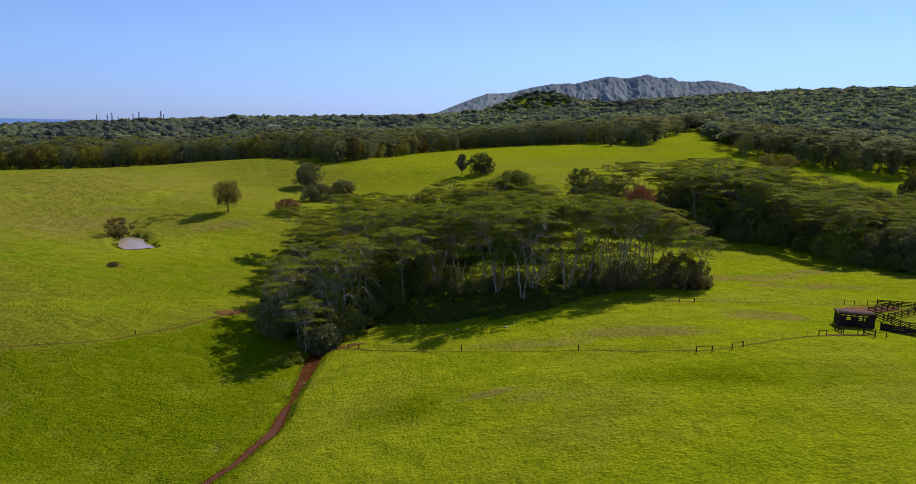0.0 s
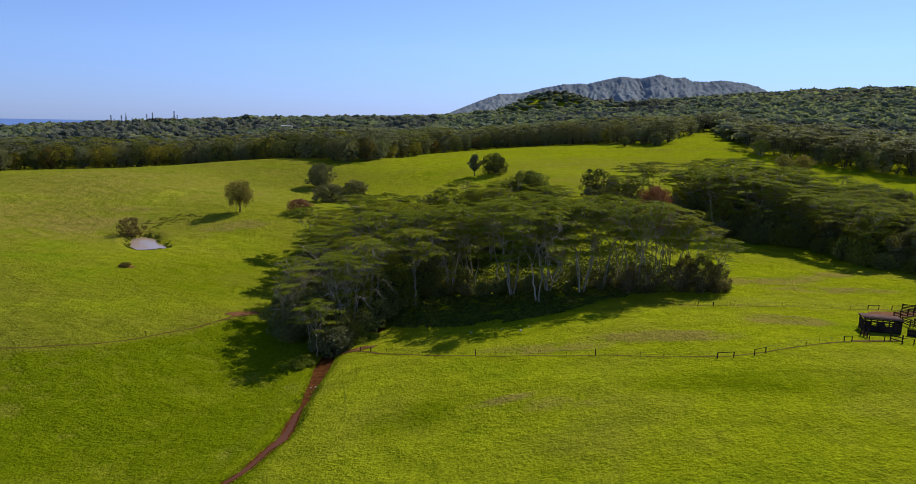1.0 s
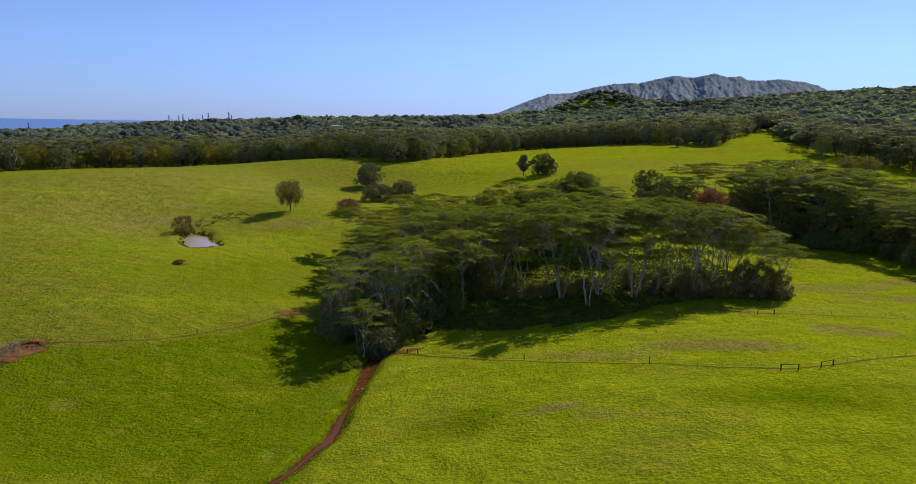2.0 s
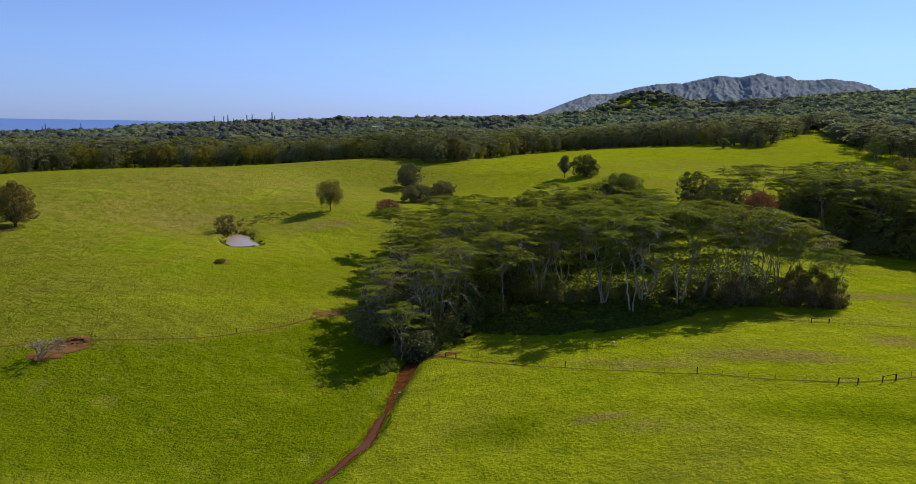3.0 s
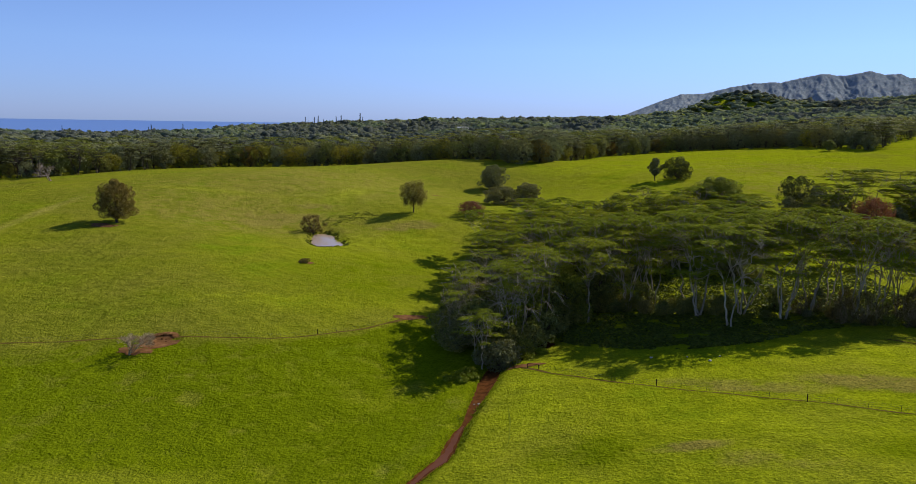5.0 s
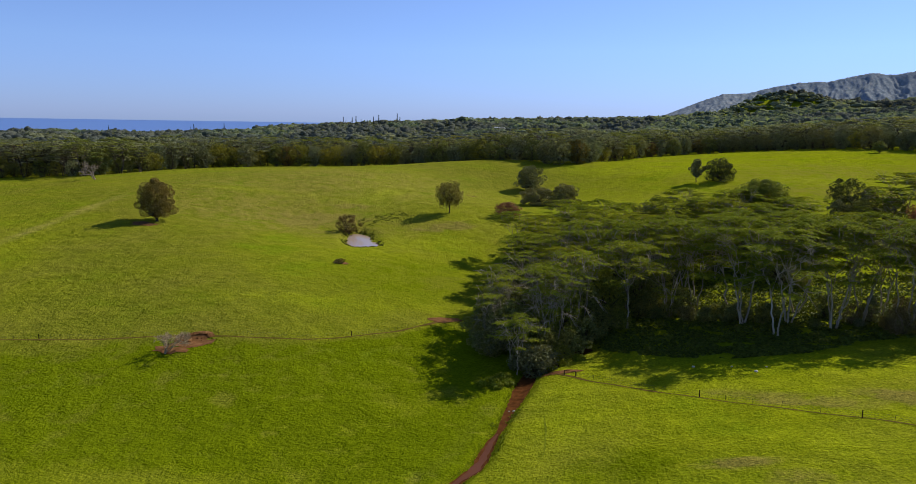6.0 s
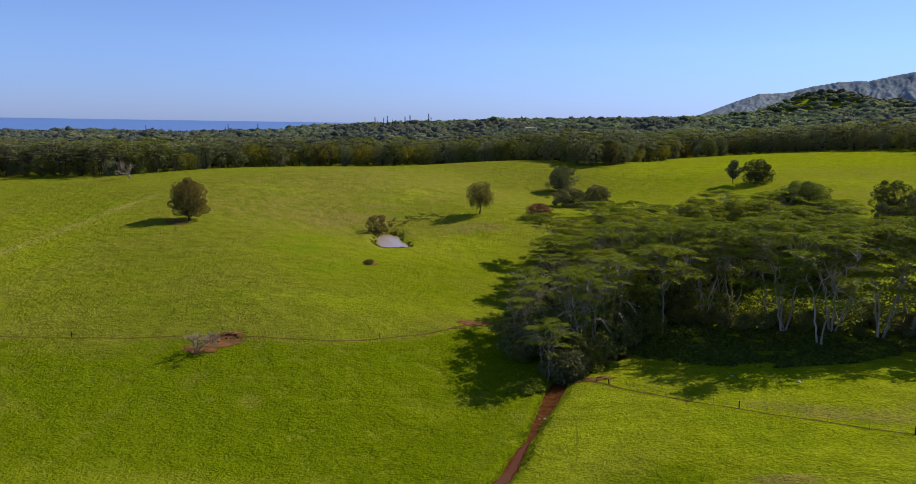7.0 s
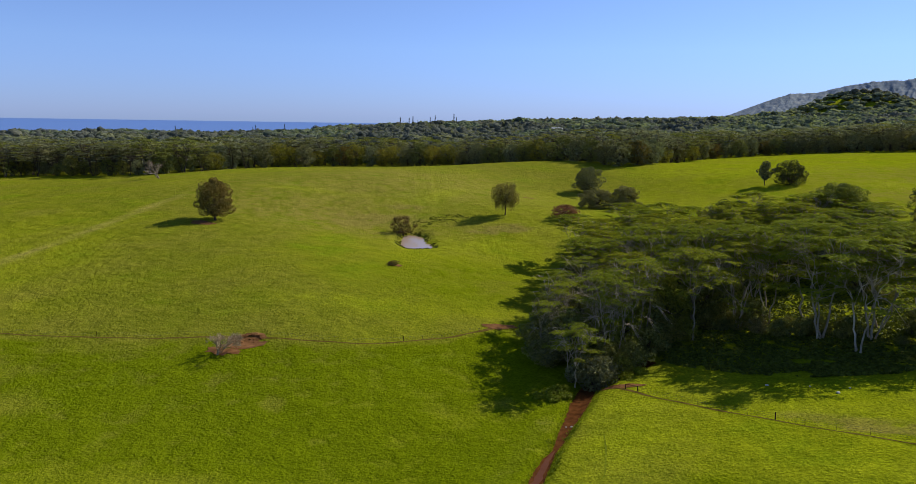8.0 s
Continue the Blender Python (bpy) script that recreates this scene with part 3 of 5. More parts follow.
for w in pw:
    lo, hi = 0.0, 25.0
    for _ in range(24):
        mid = (lo + hi) / 2
        if pond_reach(POND[0] + mid * math.cos(w), POND[1] + mid * math.sin(w)) < 1.06:
            lo = mid
        else:
            hi = mid
    rim.append((POND[0] + lo * math.cos(w), POND[1] + lo * math.sin(w), POND_LEVEL))
pond = thing("pond", Matrix(), "small farm pond of pale silty water", "pond", kind="structure",
             me=mesh_of("pond", rim, [tuple(range(len(rim)))], POND_WATER))

# paths, bare earth, dry patches
for name, line, widths, mat, lift, label, seed in [
    ("cattle_trail", [(-54.5, 163), (-62, 152.5), (-70, 146.3), (-79, 140.5), (-94, 136.5), (-106, 133), (-120, 126), (-133, 121.5), (-155, 115.5), (-185, 107)], [1.2, 0.7, 0.5, 0.5, 0.55, 0.8, 0.5, 0.45, 0.5, 0.5], TRAIL, 0.04, "narrow red-earth trail worn along the fence", 11),
    ("cattle_trail", [(-24, 138.5), (-17, 133.8), (-8, 129), (1, 124), (12, 118), (22, 113.3), (31, 108.4), (39, 105.5), (46, 106.5), (54, 109.8), (62, 112.8), (68, 114.2)], [0.8, 0.5, 0.4, 0.34, 0.3, 0.3, 0.32, 0.35, 0.35, 0.35, 0.5, 0.7], TRAIL, 0.04, "narrow red-earth trail worn along the fence", 12),
    ("cattle_trail", [(42, 151), (48, 146.5), (60, 144), (82, 143), (92, 143)], [0.5, 0.3, 0.2, 0.4, 0.7], TRAIL, 0.04, "faint earth trail worn along the rear fence", 13),
    ("wheel_rut", [(-22.5, 119), (-20.8, 112), (-19.6, 105), (-20.2, 98)], [0.08, 0.3, 0.18, 0.05], RUT, 0.05, "dark rut pressed into the long grass", 15),
]:
    thing(name, Matrix(), label, "path" if "bank" not in name else "bank", kind="structure", me=ribbon(name, line, widths, mat, lift, 0.45, seed=seed, across=2))
for name, x, y, rx, ry, turn, mat, label, seed in [
    ("bare_earth", -101.2, 131.6, 5.2, 2.4, 0.7, DIRT, "bare red earth hollow scraped out by cattle", 21),
    ("bare_earth", -102.6, 126.6, 3.2, 1.7, 0.3, DIRT, "bare red earth under the leafless tree", 22),
    ("bare_earth", -55.0, 163.0, 4.6, 1.3, 0.4, DIRT, "bare red earth at the edge of the trees", 23),
    ("bare_earth", -23.2, 138.9, 3.2, 1.1, 0.3, DIRT, "bare red earth by the creek crossing", 24),
    ("bare_earth", 67.0, 113.9, 3.8, 0.7, 0.1, TRAIL, "trampled red earth in the gateway", 25),
    ("bare_earth", 86.0, 138.0, 6.0, 2.6, 0.2, DIRT, "trampled red earth inside the cattle yard", 26),
    ("bare_earth", -99.0, 195.6, 2.6, 1.0, 0.3, DIRT, "bare red earth round the low scrub", 28),
    ("bare_earth", -101.0, 334.6, 2.6, 1.1, 0.2, DIRT, "bare red earth showing on the slope", 29),
    ("bare_earth", -181.0, 206.0, 5.0, 2.4, 0.2, DIRT, "bare red earth under a spreading tree", 27),
]:
    thing(name, Matrix(), label, "earth", kind="structure", me=spot(name, x, y, rx, ry, turn, mat, 0.09, seed))

# sea and mountain
sea = thing("sea", Matrix(), "calm deep blue sea out to the horizon", "sea", kind="structure",
            me=mesh_of("sea", [(-9000, 1200, SEA), (4000, 1200, SEA), (4000, 9000, SEA), (-9000, 9000, SEA)], [(0, 1, 2, 3)], SEA_WATER))

# the skyline of the mountain: degrees to the right of +y, height of the crest
CREST = [(-3.6, 25), (-2.5, 68), (-1.8, 82), (0.6, 159), (2.2, 203), (3.9, 207), (5.5, 240), (7.3, 267), (9.2, 272), (10.8, 300), (11.9, 316), (13.3, 303), (14.7, 327), (15.7, 306), (16.6, 310), (17.1, 289), (17.9, 285), (19.1, 293), (20.8, 279), (21.8, 258), (22.5, 229), (24, 190), (30, 170), (38, 160)]
na, nd = 640, 110
az = np.radians(np.linspace(-3.6, 38, na))
fr = np.linspace(0, 1.3, nd)
AZ, FR = np.meshgrid(az, fr)
crest = np.interp(np.degrees(AZ), [c[0] for c in CREST], [c[1] for c in CREST])
rr = 3300 + 1150 * FR
mxx, myy = rr * np.sin(AZ), rr * np.cos(AZ)


def field(sx, sy, layer_, ridged=False):
    out = np.array([[noise.noise((x / sx, y / sy, layer_)) for x, y in zip(a, b)] for a, b in zip(mxx, myy)])
    return 1 - 2 * np.abs(out) if ridged else out


warp = 45 * field(240, 240, 4.0)
across = np.degrees(AZ) * 76.8 + warp  # metres along the range
spurs = np.array([[noise.noise((x / 72, y / 1200, 6.0)) for x, y in zip(a, b)] for a, b in zip(across, rr)])
ribs = np.array([[noise.noise((x / 34, y / 420, 11.0)) for x, y in zip(a, b)] for a, b in zip(across - 0.2 * (rr - 3300), rr)])
gullies = np.array([[noise.noise((x / 27, y / 300, 8.0)) for x, y in zip(a, b)] for a, b in zip(across + 0.25 * (rr - 3300), rr)])
fine = field(17, 40, 1.0, True)
rough_ = field(60, 130, 2.0, True)
rise = np.where(FR < 1, 0.25 * FR + 0.75 * FR**2.0, 1 - 1.6 * (FR - 1))
body = np.sin(np.clip(FR, 0, 1) ** 1.2 * math.pi) ** 0.7
tallness = crest / 300
mz = (crest - 2) * rise + tallness * body * (-34 * np.abs(spurs) + 8 - 22 * np.abs(ribs) + 5 - 14 * np.abs(gullies) + 3 + 9 * rough_ - 5 + 3.5 * fine - 2) + tallness * (3 * fine - 7 * np.abs(gullies) * (FR > 0.85)) - 2
mi = np.arange(na * nd).reshape(nd, na)
mq = np.stack([mi[:-1, :-1], mi[:-1, 1:], mi[1:, 1:], mi[1:, :-1]], -1).reshape(-1, 4)
thing("mountain", Matrix(), "long rugged mountain ridge with furrowed green-grey slopes tinted haze-blue", "mountain", kind="structure",
      me=mesh_of("mountain", np.stack([mxx, myy, mz], -1).reshape(-1, 3), mq, HAZY_CLIFF, flat=False))


# ---- kinds of plants ----
def umbrella_tree(seed, height=20.0, spread=9.5, plates=34, sprays=11, per=24, leaf=0.46, stems=1, bare=0, low=0.3):
    """A tall tree with pale stems that part low and fork upwards, under flat lacy plates of feathery leaves."""
    rng = np.random.default_rng(seed)
    wood, boughs, v, f, count = Wood(6), Wood(5), [], [], 0
    wood.boughs = boughs
    hold = []
    turn0 = rng.uniform(0, 2 * np.pi)
    for s in range(stems):
        lean = turn0 + s * 2 * np.pi / stems + rng.normal(0, 0.3)
        out = np.array([math.cos(lean), math.sin(lean), 0])
        tilt = rng.uniform(0.03, 0.10) if stems == 1 else rng.uniform(0.14, 0.34)
        z = height * rng.uniform(0.34, 0.5)
        r0 = rng.uniform(0.17, 0.24) / (1 + 0.12 * (stems - 1))
        base = out * 0.35 * (stems > 1)
        top = base + out * tilt * z + (0, 0, z)
        p = bent(rng, base - (0, 0, 0.6), top, 7, 0.22)
        wood.limb(p, [r0 * 1.6, r0 * 1.15] + list(np.linspace(r0, r0 * 0.66, 6)))
        n_bough = 5 if stems == 1 else 3
        for k in range(n_bough):
            w = lean + (k - (n_bough - 1) / 2) * (2 * math.pi / n_bough if stems == 1 else 0.75) + rng.normal(0, 0.25)
            at = p[-1] if rng.random() < 0.6 else p[-2]
            far = top[:2] * 0.4 + spread * rng.uniform(0.20, 0.42) * np.array([math.cos(w), math.sin(w)])
            end = np.array([far[0], far[1], height * rng.uniform(0.60, 0.74)])
            q = bent(rng, at, end, 5, 0.35, 0.015 * height)
            boughs.limb(q, list(np.linspace(r0 * 0.52, r0 * 0.30, 6)), 5)
            hold.append(q[3])
            for j in range(3):
                w2 = w + (j - 1) * 0.6 + rng.normal(0, 0.2)
                reach = spread * rng.uniform(0.45, 0.8)
                tip = np.array([reach * math.cos(w2), reach * math.sin(w2), height * rng.uniform(0.76, 0.86)])
                b = bent(rng, end, tip, 4, 0.3, 0.02 * height)
                boughs.limb(b, list(np.linspace(r0 * 0.28, r0 * 0.14, 5)), 4)
                hold += [b[1], b[2], b[3], b[4]]
    hold = np.array(hold)
    total = plates + bare
    for k in range(total):
        w = k * 2.39996 + rng.uniform(-0.4, 0.4)
        tier = 0 if k % 10 < 6 else 1
        rad = spread * math.sqrt((k + 0.5) / total) * rng.uniform(0.75, 1.06)
        if tier:
            rad = spread * rng.uniform(0.45, 1.06)
        top = height * (1.0 - 0.17 * (rad / spread) ** 2.2) - abs(rng.normal(0, 0.025)) * height - tier * height * rng.uniform(0.08, 0.17)
        if rng.random() < low:
            top -= height * rng.uniform(0.12, 0.40)
            rad = max(rad, spread * rng.uniform(0.4, 0.95))
        tip = np.array([rad * math.cos(w), rad * math.sin(w), top])
        gap = (hold - tip) * (1, 1, 0.7)
        gap[:, 2] += 8.0 * (hold[:, 2] > tip[2] - 0.4)
        a = hold[int(np.argmin(np.linalg.norm(gap, axis=1)))]
        b = bent(rng, a, tip - (0, 0, 0.2), 4, 0.35, 0.3)
        boughs.limb(b, [0.085, 0.075, 0.06, 0.045, 0.025], 4)
        if k >= plates:
            for _ in range(5):
                boughs.limb(bent(rng, b[2], tip + rng.normal(0, 1.5, 3), 3, 0.3), [0.08, 0.065, 0.045, 0.02], 3)
            continue
        size = rng.uniform(1.8, 3.3) * (0.85 + 0.25 * rad / spread)
        outw = np.array([math.cos(w), math.sin(w)]) if rad > 0.25 * spread else np.array([math.cos(3 * w), math.sin(3 * w)])
        # each plate is a fan of sprays that spring from the end of the limb
        for j in range(sprays):
            th = j * 2.39996 + rng.uniform(-0.4, 0.4)
            rho = size * math.sqrt((j + 0.6) / sprays) * rng.uniform(0.75, 1.1)
            c = np.array([rho * math.cos(th), 0.8 * rho * math.sin(th)])
            c = np.array([c[0] * outw[0] - c[1] * outw[1], c[0] * outw[1] + c[1] * outw[0]])
            way = c / (np.linalg.norm(c) + 1e-6) + 0.8 * outw + rng.normal(0, 0.25, 2)
            way /= np.linalg.norm(way)
            if rho > 0.45 * size and j % 3 == 0:
                mid = tip + (c[0] * 0.8, c[1] * 0.8, 0.0)
                boughs.limb([b[3], (b[3] + mid) / 2 + (0, 0, 0.15), mid], [0.045, 0.03, 0.015], 3)
            n = int(per * rng.uniform(0.7, 1.3))
            e1 = rng.normal(0, 1, n).clip(-1.7, 1.7) * 0.52 * (0.6 + 0.2 * size)
            e2 = rng.normal(0, 1, n).clip(-1.7, 1.7) * 0.26 * (0.6 + 0.2 * size)
            ox = c[0] + e1 * way[0] - e2 * way[1]
            oy = c[1] + e1 * way[1] + e2 * way[0]
            zz = tip[2] - 0.05 * (ox**2 + oy**2) / size - 0.10 * e1 - 0.12 * np.abs(e2) + rng.normal(0, 0.10) + rng.normal(0, 0.03, n)
            at = np.stack([tip[0] + ox, tip[1] + oy, zz], 1)
            vv, ff = leaves(rng, at, np.array([[0.12 * way[0], 0.12 * way[1], 1.0]]), np.full(n, leaf), 0.14, 0.45, 0.08)
            v.append(vv)
            f.append(ff + count)
            count += len(vv)
    return wood, np.concatenate(v), np.concatenate(f)


def round_tree(seed, height=12.0, width=12.0, low=0.18, clumps=40, per=70, leaf=0.6, lump=0.2, droop=0.0, trunk=0.3, square=0.6, stems=1, belly=0.0):
    """A tree with a rounded crown of many clumps of leaves over forking limbs."""
    rng = np.random.default_rng(seed)
    wood, boughs, v, f, count = Wood(6), Wood(3), [], [], 0
    wood.boughs = boughs
    fork = np.array([rng.normal(0, 0.3), rng.normal(0, 0.3), height * max(low * 1.1, 0.10)])
    for s in range(stems):
        base = np.array([rng.normal(0, 0.5), rng.normal(0, 0.5), 0]) * (stems > 1)
        wood.limb(bent(rng, base - (0, 0, 0.5), fork + base * 1.5, 4, 0.10), [trunk * 1.5, trunk * 1.1, trunk, trunk * 0.9, trunk * 0.8])
    mid, half = height * (low + 1) / 2, height * (1 - low) / 2
    for k in range(clumps):
        u = 1 - 2 * (k + 0.5) / clumps
        w = k * 2.39996 + rng.uniform(-0.25, 0.25)
        q = (u - belly) / (1 - belly) if u > belly else (belly - u) / (1 + belly)
        ring = max(0.0, 1 - q ** (1 / square * 1.2)) ** square
        s = rng.uniform(0.5, 1.0) * (1 + 0.20 * math.sin(2 * w + seed + 4 * u) + 0.20 * math.sin(3 * w + 2.1 * seed + 7 * u))
        c = np.array([width / 2 * ring * math.cos(w) * s, width / 2 * ring * math.sin(w) * s, mid + half * u * 0.88 * (1 + 0.12 * math.sin(2 * w + 1.7 * seed))])
        boughs.limb(bent(rng, fork, c, 4, 0.06 * height, 0.02 * height), list(np.linspace(trunk * 0.42, 0.03, 5)), 3)
        size = lump * width * rng.uniform(0.55, 1.3)
        d = rng.normal(0, 1, (per, 3))
        d /= np.linalg.norm(d, axis=1, keepdims=True)
        rad = size * rng.uniform(0.45, 1.0, per) ** 0.4
        at = c + d * rad[:, None] * (1, 1, 0.75)
        if droop:
            at[:, 2] -= droop * rng.uniform(0, 1, per) ** 2
        at[:, 2] = np.maximum(at[:, 2], 0.12)
        face = d * 0.8 + (0, 0, 0.5)
        a, b = leaves(rng, at, face, np.full(per, leaf), 0.45, 0.6 if not droop else 0.3)
        v.append(a)
        f.append(b + count)
        count += len(a)
    return wood, np.concatenate(v), np.concatenate(f)


def bare_tree(seed, height=5.0, width=6.0, depth=4, trunk=0.16, stems=3):
    """A leafless tree with crooked spreading branches."""
    rng = np.random.default_rng(seed)
    wood = Wood(5)

    def grow(at, way, length, r, left):
        end = at + way * length
        wood.limb(bent(rng, at, end, 3, 0.10 * length), list(np.linspace(r, r * 0.62, 4)))
        if left:
            for _ in range(3 if left > 1 else 4):
                d = way + rng.normal(0, 0.75, 3) * (width / height, width / height, 0.6)
                d /= np.linalg.norm(d)
                d[2] = max(d[2], -0.05)
                grow(end - way * length * rng.uniform(0, 0.35), d, length * rng.uniform(0.6, 0.85), r * 0.6, left - 1)

    for _ in range(stems):
        d = np.array([rng.normal(0, 0.3), rng.normal(0, 0.3), 1.0])
        grow(np.array([rng.normal(0, 0.15), rng.normal(0, 0.15), -0.3]), d / np.linalg.norm(d), height * 0.36, trunk, depth)
    return wood


def fan_tree(seed):
    """A leafless tree: one short leaning trunk under a wide fan of fine twigs."""
    rng = np.random.default_rng(seed)
    wood = Wood(4)

    def grow(at, way, length, r, left):
        end = at + way * length
        wood.limb(bent(rng, at, end, 2, 0.07 * length), [r, r * 0.85, r * 0.65], 3 if left < 4 else 5)
        if left:
            for _ in range(3):
                d = way + rng.normal(0, 1, 3) * (0.5, 0.5, 0.34) + (0.10, 0.10, 0.05)
                d /= np.linalg.norm(d)
                grow(end - way * length * rng.uniform(0, 0.4), d, length * rng.uniform(0.62, 0.82), max(r * 0.62, 0.020), left - 1)

    for k in range(6):
        w = k * 1.047 + rng.uniform(-0.3, 0.3)
        d = np.array([0.9 * math.cos(w) + 0.35, 0.8 * math.sin(w) + 0.35, 0.95])
        grow(np.array([0.04 * k, 0, 0.35 + 0.12 * k]), d / np.linalg.norm(d), 1.35 + 0.5 * (math.cos(w) > 0), 0.10, 5)
    wood.limb([(-0.15, 0, -0.4), (-0.05, 0, 0.3), (0, 0, 0.9)], [0.26, 0.21, 0.17], 7)
    return wood


def spire_tree(seed, height=24.0):
    """A tall narrow pine with whorls of level branches."""
    rng = np.random.default_rng(seed)
    wood = Wood(5)
    wood.limb([(0, 0, -0.5), (0, 0, height * 0.5), (0, 0, height)], [0.4, 0.25, 0.04])
    at, face = [], []
    for z in np.arange(height * 0.2, height, 1.1):
        reach = 0.15 + 3.0 * (1 - z / height)
        for w in np.arange(0, 6.28, 6.28 / 6) + rng.uniform(0, 1):
            for s in (0.45, 0.85):
                at.append((reach * s * math.cos(w), reach * s * math.sin(w), z + 0.25 * s))
                face.append((0.2 * math.cos(w), 0.2 * math.sin(w), 1))
    at = np.array(at)
    v, f = leaves(rng, at, np.array(face), np.full(len(at), 1.9), 0.3, 0.45)
    return wood, v, f


STOCK = {}


def plant(kind, name, parts_, x, y, size, turn, label, category, group="", sink=0.0, tall=1.0):
    """Stands a plant of a stocked kind on the ground: the first one is built, the rest are copies."""
    m = Matrix.LocRotScale((x, y, ground_at(x, y) - sink), Euler((0, 0, turn)), (size, size, size * tall))
    if kind not in STOCK:
        wood, v, f, bark, leafmat, crown_label = parts_()
        top = thing(name, m, label, category, group)
        if wood is not None:
            trunk_ = part("trunk", wood.mesh("trunk", bark), top)
            if wood.boughs is not None:
                part("branch_frame", wood.boughs.mesh("branch_frame", bark), trunk_)
        if v is not None:
            part("crown", mesh_of("crown", v, f, leafmat), top, crown_label)
        STOCK[kind] = top
        return top
    first = STOCK[kind]
    loc, rot, sc = m.decompose()
    ob = copy_thing(first, Matrix())
    ob.matrix_basis = m
    ob.name = name
    return tagged(ob, label, category, group)


def scatter(rng, inside, bounds, gap, tries=4000, taken=None):
    """Places in a region, none nearer than gap to another."""
    out = [] if taken is None else taken
    start = len(out)
    x0, y0, x1, y1 = bounds
    for _ in range(tries):
        p = (rng.uniform(x0, x1), rng.uniform(y0, y1))
        if inside(*p) and all((p[0] - q[0]) ** 2 + (p[1] - q[1]) ** 2 > gap * gap for q in out):
            out.append(p)
    return out[start:]


def in_ring(poly):
    def inside(x, y):
        odd = False
        for (ax, ay), (bx, by) in zip(poly, poly[1:] + poly[:1]):
            if (ay > y) != (by > y) and x < ax + (y - ay) / (by - ay) * (bx - ax):
                odd = not odd
        return odd
    return inside


# ---- the grove by the creek ----
rng = np.random.default_rng(42)
UMB = [(lambda s=s, st=st, sp=sp, br=br, pd=pd, lo=lo: (*umbrella_tree(s, 20.0, sp, pd, 11, 24, 0.46, st, br, lo), PALE_BARK, L_UMBRELLA, "flat tiers of feathery yellow-green leaves")) for s, st, sp, br, pd, lo in [(1, 1, 9.5, 1, 36, 0.25), (2, 2, 9.0, 2, 36, 0.28), (3, 3, 9.5, 1, 40, 0.30), (4, 1, 8.0, 6, 20, 0.15), (5, 2, 10.5, 0, 40, 0.12), (6, 4, 8.5, 5, 26, 0.3), (7, 3, 7.5, 10, 13, 0.3), (8, 4, 7.5, 3, 36, 0.42)]]
UMB += [(lambda s=s, st=st, sp=sp, pd=pd: (*umbrella_tree(s, 20.0, sp, pd, 11, 19, 0.68, st, 1, 0.2), PALE_BARK, L_UMBRELLA, "flat tiers of feathery yellow-green leaves")) for s, st, sp, pd in [(9, 2, 9.5, 40), (10, 3, 9.5, 42), (13, 1, 10.0, 40)]]
GROVE = [(-30, 156), (-40, 166), (-45, 190), (-46, 222), (-53, 238), (-40, 258), (0, 268), (30, 262), (38, 246), (30, 226), (27, 204), (26, 184), (18, 173), (-12, 180), (-22, 166)]
# sunny gaps inside the grove: x, y, radius
GLADES = [(6, 196, 11), (18, 199, 9), (23, 190, 6), (12, 207, 9)]
U_LABEL = "tall umbrella-shaped rain tree with pale trunk and flat green canopy"
front = [(-13.4, 166.8, 0.98, 0), (-15.0, 182, 1.08, 4), (0.7, 181.0, 1.10, 2), (10.4, 170.0, 1.16, 2), (15.7, 160.2, 1.10, 1), (19.4, 171.0, 1.14, 2), (-5, 176, 1.0, 5), (27, 167, 1.12, 7), (8.5, 178, 1.15, 4), (39.2, 165.0, 1.15, 5), (33.0, 172, 1.16, 2), (45, 169.5, 1.06, 7), (49.5, 170.5, 1.0, 5), (54.2, 168.5, 0.84, 2), (59, 165.5, 0.66, 5), (30, 181, 1.12, 1), (38.5, 180, 1.05, 1), (-24, 160, 0.98, 6), (-31.6, 138.6, 0.60, 3), (-40, 160, 0.66, 6), (-40, 180, 0.74, 3), (-44.5, 213, 0.86, 8), (-43.5, 199, 0.85, 9), (-56, 240, 0.80, 9), (-6, 188, 1.1, 1), (22, 180, 1.14, 4)]
taken = [(a, b) for a, b, *_ in front]
for x, y, s, k in front:
    plant(("umb", k), "umbrella_tree", UMB[k], x, y, s, rng.uniform(0, 6.28), U_LABEL, "tree", "grove trees")
for x, y in scatter(rng, in_ring(GROVE), (-66, 140, 66, 272), 10.8, 6000, taken):
    k = int(rng.choice([0, 1, 2, 4, 5], p=[0.25, 0.22, 0.22, 0.25, 0.06])) if y < 205 else int(rng.integers(8, 11))
    if any(math.hypot(x - a, y - b) < r for a, b, r in GLADES):
        continue
    plant(("umb", k), "umbrella_tree", UMB[k], x, y, rng.uniform(0.78, 1.10) * np.interp(y, [200, 255], [1.0, 0.84]), rng.uniform(0, 6.28), U_LABEL, "tree", "grove trees")

